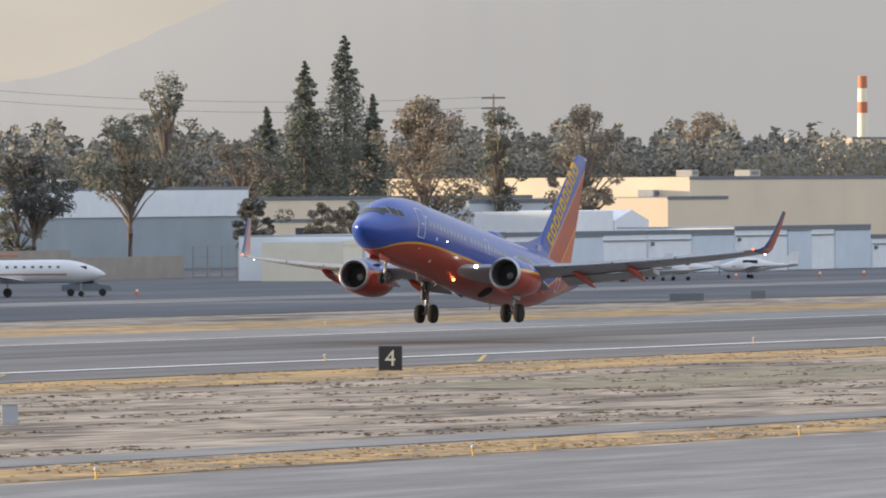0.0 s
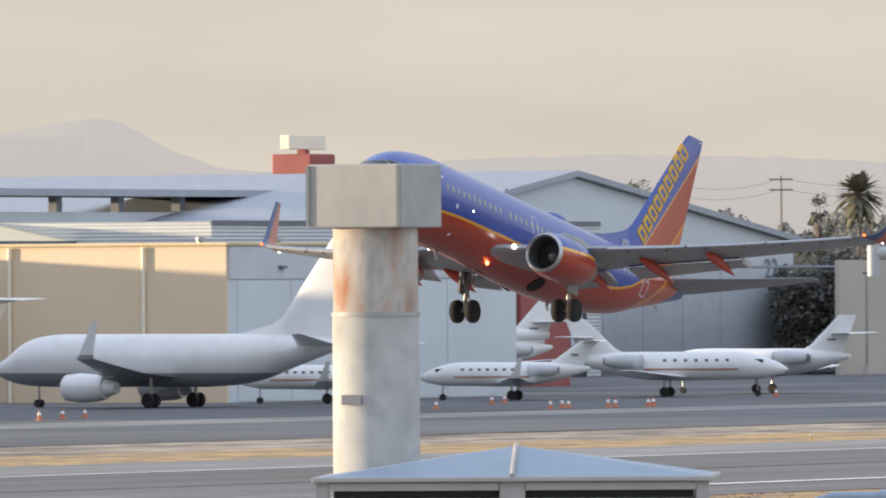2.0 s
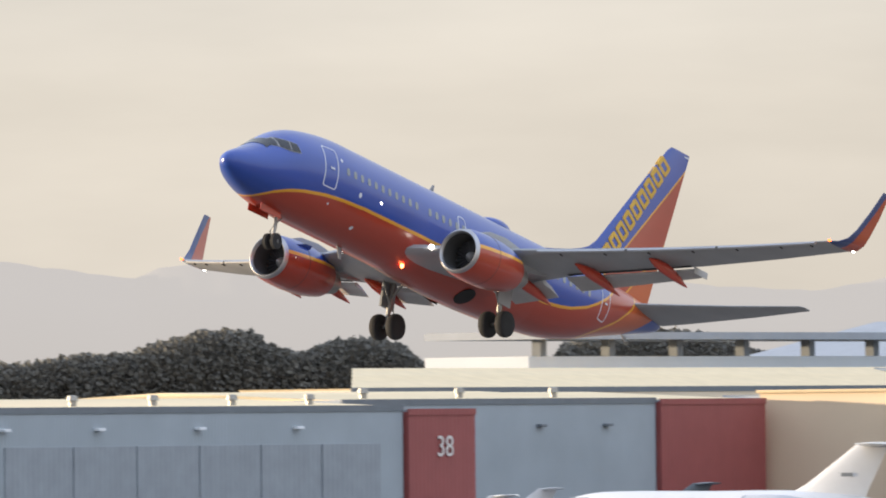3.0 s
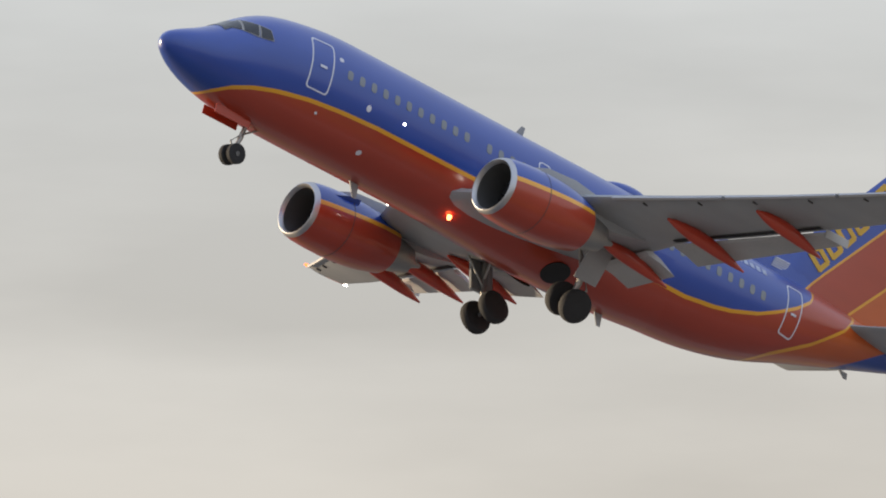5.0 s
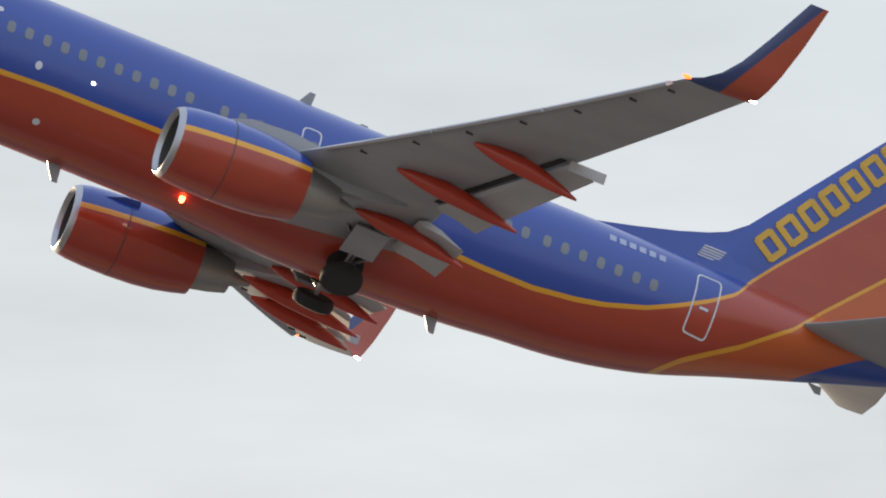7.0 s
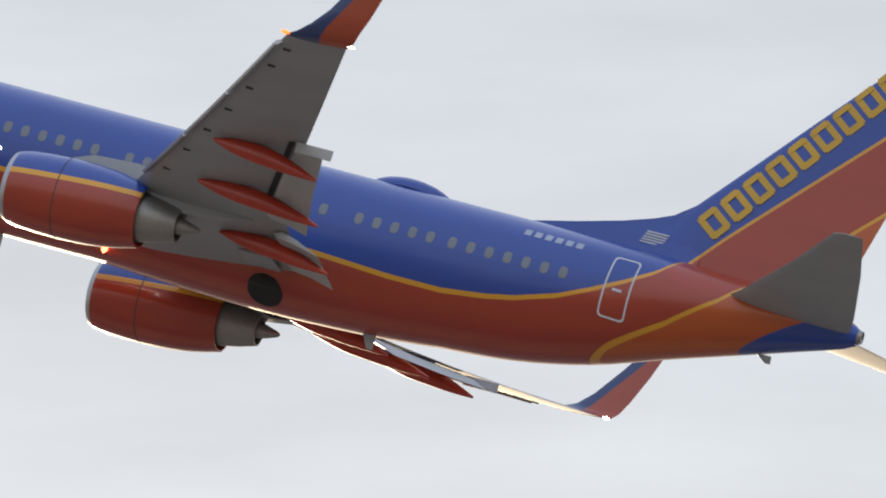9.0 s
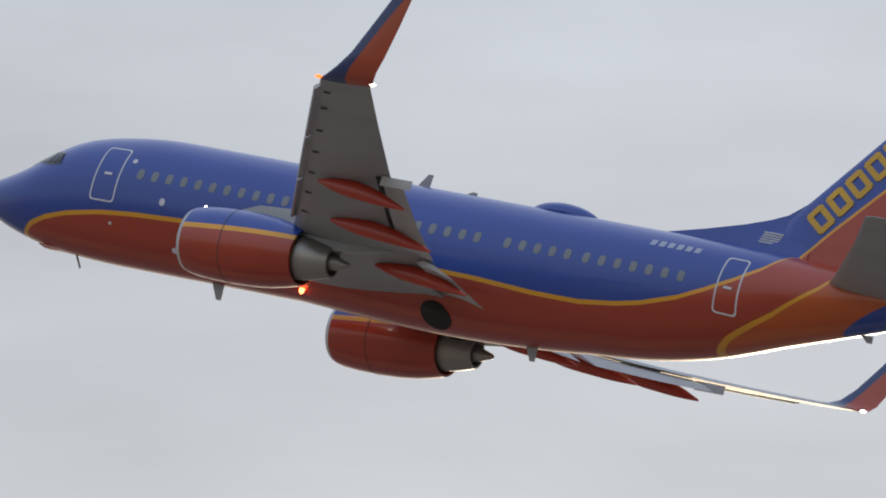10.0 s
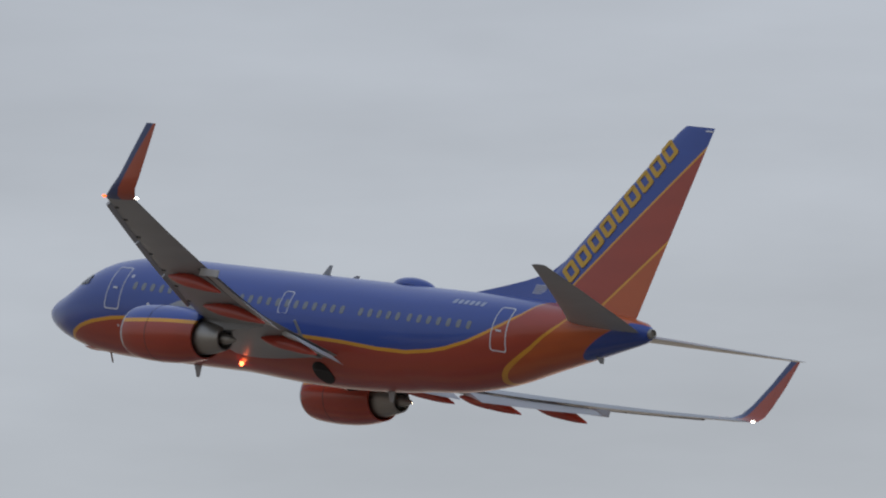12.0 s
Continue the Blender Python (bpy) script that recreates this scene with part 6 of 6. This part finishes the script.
def conifer(x, y, h, w, label):
    t = thing("conifer", pose(x, y, 0), label, "tree")
    trunk = tube([(0, 0, 0), (0, 0, h * 0.5), (0, 0, h * 0.98)], [h * 0.018, h * 0.012, 0.04], 8)
    anchors, radii = [], []
    for k in range(120):
        u = 0.10 + 0.89 * k / 119
        a = k * 2.4 + rng.uniform(-0.4, 0.4)
        rr = w * 0.80 * (1.02 - u) ** 0.95 * rng.uniform(0.45, 1.1)
        tip = np.array([rr * math.cos(a), rr * math.sin(a), h * u - rr * 0.15])
        merge(trunk, tube([(0, 0, h * u), tuple(tip)], [0.08, 0.03], 4))
        for q in (0.45, 0.9):
            anchors.append(np.array([tip[0] * q, tip[1] * q, h * u - rr * 0.15 * q]))
            radii.append(max(rr * 0.40, 0.14))
    part("trunk", trunk, M_BARK, t)
    part("crown", leaves_mesh("crown", clumps(anchors, radii, 55), 0.2), M_NEEDLE, t)


def palm(x, y, h, w):
    t = thing("palm_tree", pose(x, y, 0), "tall fan palm with drooping fronds", "tree", "palms")
    part("trunk", tube([(0, 0, 0), (0.2, 0, h * 0.5), (0, 0, h - w * 0.3)], [0.42, 0.3, 0.26], 10), M_BARK, t, smooth=True)
    bm = bmesh.new()
    for k in range(170):
        a, el = rng.uniform(0, 2 * math.pi), rng.uniform(-1.1, 1.35)
        L = w * 0.6 * rng.uniform(0.7, 1.05)
        pts = []
        for j in range(4):
            u = j / 3
            out = L * u * math.cos(el)
            pts.append(Vector((out * math.cos(a), out * math.sin(a), h - w * 0.35 + L * u * math.sin(el) - 0.25 * L * u * u)))
        side = Vector((-math.sin(a), math.cos(a), 0))
        ws = (0.05, 0.30, 0.42, 0.10)
        vs = [(bm.verts.new(p + side * q), bm.verts.new(p - side * q + Vector((0, 0, -0.1 * q)))) for p, q in zip(pts, ws)]
        for p, q in zip(vs, vs[1:]):
            bm.faces.new((p[0], q[0], q[1], p[1]))
    part("fronds", bm, M_PALM, t)


conifer(1385.6, 627.4, 30.5, 12.3, "tall dark pointed conifer")
conifer(1383.5, 632.5, 27.0, 9.9, "tall dark conifer beside a taller one")
conifer(1389.4, 625.0, 22.4, 7.0, "shorter dark conifer behind sheds")
conifer(1378.3, 635.9, 20.7, 7.6, "shorter dark conifer in a group")
broad_tree(1249, 590, 24.9, 8.0, "slender tall eucalyptus with open crown", M_LEAF, 1.5, 0.3)
broad_tree(1110.4, 529, 18.3, 11.0, "open-crowned tree with bare lower limbs", M_LEAF, 1.5, 0.45)
broad_tree(1142.3, 507.6, 20.4, 14.0, "wide spreading tree with grey-green crown", M_LEAFDRY, 2.2, 0.22)
broad_tree(1191.5, 520, 19.4, 8.0, "dense green tree behind the sheds", M_LEAF, 1.6)
broad_tree(1196, 511, 19.6, 11.0, "rounded drying tree behind sheds", M_LEAFDRY, 1.6)
broad_tree(1593.9, 684.1, 17.8, 10.9, "leafy tree with pale limbs behind sheds", M_LEAF, 1.3)
broad_tree(1654.3, 705.7, 17.2, 11.4, "dark leafy tree behind the hangar row", M_LEAF, 1.3)
broad_tree(1639.5, 680.2, 22.0, 13.5, "pale-limbed tree with thin autumn crown", M_LEAFDRY, 1.0, 0.3)
broad_tree(1589.8, 680.3, 13.1, 8.3, "low olive-green tree behind hangars", M_LEAFDRY, 1.0)
broad_tree(1060.9, 516.7, 13.7, 9.5, "dark leafy tree by the block wall", M_GROVE, 1.5, 0.5)
broad_tree(1108, 513, 8.6, 5.0, "small dark green tree by the fence", M_GROVE, 1.4, 0.35)
broad_tree(1112, 506.5, 8.0, 6.0, "low yellowish shrub tree by the fence", M_LEAFDRY, 1.2, 0.1)
broad_tree(1150, 520, 8.2, 4.5, "small round green tree by warehouse", M_LEAF, 1.2, 0.2)
for k, (b, d, top, w, kind) in enumerate([(-62.63, 1400, 21.7, 8, 0), (-62.9, 1400, 21.6, 8, 0), (-63.25, 1350, 22.3, 9, 1), (-63.48, 1350, 22.6, 9, 1), (-63.1, 1380, 18, 10, 1), (-63.66, 1360, 18, 9, 0),
                                          (-61.13, 1450, 21.3, 4, 0), (-60.2, 1300, 22, 7.5, 0), (-62.25, 1450, 17, 10, 0), (-61.75, 1480, 17, 12, 0), (-64.35, 1330, 15, 10, 0), (-64.55, 1400, 16.5, 12, 1),
                                          (-65.1, 1340, 15.8, 12, 1), (-67.3, 1790, 14.6, 15, 0), (-67.9, 1800, 14.6, 17, 1), (-68.3, 1790, 17.0, 14, 0), (-63.95, 1250, 13.0, 7, 0), (-60.95, 1400, 15.5, 9, 0), (-60.75, 1420, 17, 8, 1)]):
    x, y = -math.sin(radians(b)) * d, math.cos(radians(b)) * d
    if kind == 0 and k in (0, 1):
        broad_tree(x, y, top, w, "tall dark evergreen beyond the wall", M_NEEDLE, 1.8, 0.15)
    else:
        broad_tree(x, y, top, w, "leafy tree beyond the airfield buildings", M_LEAFDRY if kind else M_LEAF, 1.4, 0.15)
palm(1184.5, 647.7, 22.2, 6.5)
palm(1233, 663, 18.6, 5.2)
palm(1235.6, 658.3, 18.9, 5.2)
palm(1237.6, 654.5, 19.7, 5.4)
palm(1241, 650, 17.8, 5.0)


def woods(name, b0, b1, dist, top, depth, n, label, leaf, size=0.75, crowns=()):
    """A far belt of trees: one mass of leaf clumps with an uneven skyline, or a row of domed crowns (bearing, height)."""
    b = rng.uniform(b0, b1, n)
    d = dist + rng.uniform(0, depth, n)
    skyline = top * (0.86 + 0.08 * np.sin(b * 9.1) + 0.05 * np.sin(b * 23.7 + 1) + 0.04 * np.sin(b * 61.0))
    if crowns:
        skyline = np.interp(b, [k[0] for k in crowns], [k[1] for k in crowns]) - 0.5 * np.abs(np.sin(b * 38.0 + 2 * np.sin(b * 11))) - 0.25 * np.abs(np.sin(b * 131.0))
    z = skyline * rng.uniform(0.0, 1.0, n) ** (0.35 if crowns else 0.55)
    c = np.stack([-np.sin(np.radians(b)) * d, np.cos(np.radians(b)) * d, z], 1)
    c += rng.normal(scale=0.12 if crowns else 0.4, size=c.shape)
    tagged(part(name, leaves_mesh(name, c, size), leaf), label, "trees", kind="stuff")


def skyline_of(rows, dist=1480):
    return [(b, 9.2 + math.tan(radians(e - 0.004)) * dist) for b, e in rows]


woods("tree_belt", -70, -60.0, 1720, 17.5, 60, 90000, "hazy belt of mixed trees beyond the airfield", M_WOODS, 0.5)
woods("tree_belt_back", -68.05, -58.2, 1850, 21.5, 60, 60000, "distant hazy belt of trees", M_WOODS, 0.65)
GROVE = skyline_of([(-55.1, 0.30), (-54.70, 0.33), (-54.575, 0.38), (-54.474, 0.475), (-54.358, 0.523), (-54.184, 0.528), (-54.067, 0.515), (-53.98, 0.463), (-53.834, 0.474), (-53.747, 0.509), (-53.69, 0.568), (-53.544, 0.58),
                    (-53.399, 0.571), (-53.136, 0.502), (-53.049, 0.462), (-52.758, 0.456), (-52.554, 0.42), (-52.38, 0.41), (-52.0, 0.38), (-51.7, 0.35), (-50.4, 0.33)])
woods("grove", -55.1, -50.4, 1480, 0, 40, 290000, "dark rounded grove of trees behind hangars", M_GROVE, 0.34, GROVE)
woods("grove_side", -50.6, -49.95, 1480, 0, 30, 34000, "dark rounded far grove of trees", M_GROVE, 0.34, skyline_of([(-50.6, 0.30), (-50.515, 0.383), (-50.393, 0.434), (-50.19, 0.43), (-50.04, 0.389), (-49.95, 0.3)]))
woods("grove_end", -56.35, -55.2, 1480, 0, 40, 60000, "dark low grove behind the roofs", M_GROVE, 0.34, skyline_of([(-56.35, 0.42), (-56.104, 0.506), (-55.93, 0.545), (-55.727, 0.57), (-55.5, 0.56), (-55.3, 0.5), (-55.2, 0.4)]))
woods("hedge", -61.32, -60.9, 1165, 12.0, 10, 9000, "dark dense hedge between hangar and wall", M_GROVE, 0.34)

# hills: two far ranges; distance haze is painted in as a pale surface glow
def haze_glow_material(name, glow):
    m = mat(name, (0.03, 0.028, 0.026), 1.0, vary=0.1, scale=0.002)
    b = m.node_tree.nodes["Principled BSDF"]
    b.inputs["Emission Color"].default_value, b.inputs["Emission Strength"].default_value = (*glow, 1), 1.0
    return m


M_HILL = haze_glow_material("hill_haze_glow", (0.365, 0.352, 0.34))
M_HILLFAR = haze_glow_material("far_hill_haze_glow", (0.40, 0.37, 0.345))


def ridge(name, profile, dist, material, label):
    rings = []
    for b in np.arange(profile[0][0], profile[-1][0] + 0.01, 0.06):
        el = float(curve_at(profile, b)[0]) + 0.012 * noise.noise((b * 6, dist, 0)) + 0.006 * noise.noise((b * 25, dist, 2))
        ring = []
        for dd, q in ((0, 0.0), (60, 0.45), (180, 1.0), (420, 0.4), (500, 0)):
            d = dist + dd
            z = max(9.2 + math.tan(radians(el)) * (dist + 180), 3) * q
            ring.append((-math.sin(radians(b)) * d, math.cos(radians(b)) * d, z - (2 if q == 0 else 0)))
        rings.append(ring)
    ob = part(name, loft(rings, caps=False, closed=False), material, smooth=True, angle=180)
    return tagged(ob, label, "mountain", kind="structure")


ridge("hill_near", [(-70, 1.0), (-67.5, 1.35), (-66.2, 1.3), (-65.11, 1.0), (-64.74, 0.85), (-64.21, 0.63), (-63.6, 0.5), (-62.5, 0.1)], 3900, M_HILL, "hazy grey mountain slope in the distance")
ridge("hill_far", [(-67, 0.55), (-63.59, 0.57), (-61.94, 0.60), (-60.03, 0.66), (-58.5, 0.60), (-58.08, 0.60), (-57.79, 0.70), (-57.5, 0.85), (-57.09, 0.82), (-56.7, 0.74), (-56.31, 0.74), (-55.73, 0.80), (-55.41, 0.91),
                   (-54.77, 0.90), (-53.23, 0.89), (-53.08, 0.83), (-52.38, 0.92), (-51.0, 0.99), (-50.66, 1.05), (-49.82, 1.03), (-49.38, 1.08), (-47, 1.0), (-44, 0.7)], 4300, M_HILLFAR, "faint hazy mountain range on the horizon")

# power poles with wires, tall striped chimney
M_POLE = mat("weathered_pole", (0.27, 0.24, 0.21), 0.9, vary=0.2)
tops = []
for b, d, hh in ((-60.35, 1500, 23.0), (-60.93, 1500, 23.5), (-61.88, 1500, 23.2), (-63.74, 1500, 23.5), (-66.4, 1500, 22.0)):
    x, y = -math.sin(radians(b)) * d, math.cos(radians(b)) * d
    p = thing("power_pole", pose(x, y, 0, 0, 0, b), "wooden power pole with crossarms", "pole", "power poles")
    part("pole", tube([(0, 0, 0), (0, 0, hh)], [0.22, 0.14], 8), M_POLE, p)
    for dz in (0.5, 1.9):
        part("crossarm", box(-1.6, 1.6, -0.1, 0.1, hh - dz - 0.12, hh - dz + 0.12), M_POLE, p)
    tops.append((Vector((x, y, hh - 0.35)), Vector((x, y, hh - 1.75))))
for i, (p, q) in enumerate(zip(tops, tops[1:])):
    for a, b in zip(p, q):
        pts = [a.lerp(b, u) - Vector((0, 0, 1.2 * 4 * u * (1 - u))) for u in np.linspace(0, 1, 9)]
        tagged(part("power_line", tube(pts, 0.02, 4), M_CABLE), "thin sagging overhead power line", "cable", "power lines")
ch = thing("chimney", pose(2714, 1080, 0), "tall orange and white industrial chimney", "chimney")
for k, (za, zb) in enumerate(((0, 28.5), (28.52, 31.4), (31.42, 35), (35.02, 38.2))):
    part("segment", turned([(za, 1.75 - 0.015 * za), (zb, 1.75 - 0.015 * zb)], (0, 0, 0), 20, "z"), M_WHITEW if k % 2 == 0 else M_ORANGE, ch, smooth=True)
hb = building("hillside_block", 2080, 2115, 830, 845, 19.0, M_CREAM, M_ROOF, "cream block seen above distant trees")
for k in range(5):
    part("window", box(-14 + 6 * k, -11 + 6 * k, -0.15, 0, 16.4, 17.8), M_GLASS, hb)

# fence by the block wall, rooftop units, roof clutter
fn = thing("chain_fence", pose(1062.8, 499, 0), "wire fence on thin posts", "fence")
for k in range(9):
    part("post", tube([(3.6 * k, 0, 0), (3.6 * k, 0, 3.4)], 0.07, 6), M_METAL, fn)
for z in (0.2, 1.2, 2.2, 3.3):
    part("rail", tube([(0, 0, z), (28.8, 0, z)], 0.03, 5), M_METAL, fn)
for x, y, z, w in ((1168, 566, 9.65, 2.4), (1190, 565, 9.65, 2.0), (1020, 530, 10.85, 2.4), (1456, 612, 7.95, 3), (1470, 612, 10.75, 2.5), (1500, 615, 10.75, 4)):
    u = thing("rooftop_unit", pose(x, y, z), "pale metal rooftop air unit", "air unit", "rooftop units")
    part("case", box(-w / 2, w / 2, -1.2, 1.2, 0.06, 1.0, bev=0.06), M_LOUVRE, u)
    part("grille", box(-w * 0.35, w * 0.35, -1.26, -1.2, 0.3, 0.85), M_FASCIA, u)
    part("skid", box(-w / 2, w / 2, -1.0, 1.0, 0, 0.06), M_METAL, u)
# dark parked car beside the small jet
cv = thing("parked_car", pose(881, 424, 0.04, 0, 0, -64), "dark parked car beside the jet", "car")
prof = [(-2.2, 0.45), (-2.2, 0.95), (-1.6, 1.05), (-1.0, 1.5), (0.5, 1.52), (1.1, 1.05), (2.1, 0.9), (2.25, 0.45)]
part("body", loft([[(px, yy, pz) for px, pz in prof] for yy in (-0.85, 0.85)]), M_FASCIA, cv)
for px in (-1.4, 1.4):
    for yy in (-0.8, 0.8):
        part("wheel", turned([(-0.1, 0.2), (-0.1, 0.33), (0.1, 0.33), (0.1, 0.2)], (px, yy, 0.33), 16, "y"), M_TYRE, cv, smooth=True)
part("window", box(-1.0, 0.6, -0.87, 0.87, 1.1, 1.4), M_GLASS, cv)


# ---- motion ----
def motions():
    walk(airliner, [(t, flight(x, y, z, a, b, c)) for t, x, y, z, a, b, c in FLIGHT_ROWS])
    for leg, side in ((gear_port, 1), (gear_starboard, -1)):
        place = Matrix.Translation((NOSE_X - 16.68, side * 2.82, -1.2))
        rows = [(0, 0), (3.1, 0), (3.5, 4), (4.2, 10), (4.9, 20), (5.5, 42), (6.0, 54), (6.5, 62), (7.0, 67), (7.3, 71), (8.2, 89), (12, 89)] if side > 0 else [(0, 0), (3.1, 0), (3.5, 9), (4.5, 17), (5.5, 29), (6.0, 44), (6.5, 56), (7.0, 63), (7.3, 68), (8.3, 89), (12, 89)]
        walk(leg, [(t, place @ Matrix.Rotation(radians(-side * a), 4, "X")) for t, a in rows])
    place = Matrix.Translation((NOSE_X - 4.1, 0, -1.62))
    walk(gear_nose, [(t, place @ Matrix.Rotation(radians(-a), 4, "Y")) for t, a in [(0, 0), (4.5, 0), (5.5, 25), (6.0, 36), (6.5, 48), (7.0, 62), (8.2, 100), (12, 100)]])
    for d, i in nose_doors:
        place = Matrix.Translation((NOSE_X - 3.2, i * 0.32, -1.86))
        walk(d, [(t, place @ Matrix.Rotation(radians(-i * a), 4, "X")) for t, a in [(0, 0), (7.8, 0), (8.5, 86), (12, 86)]])


motions()
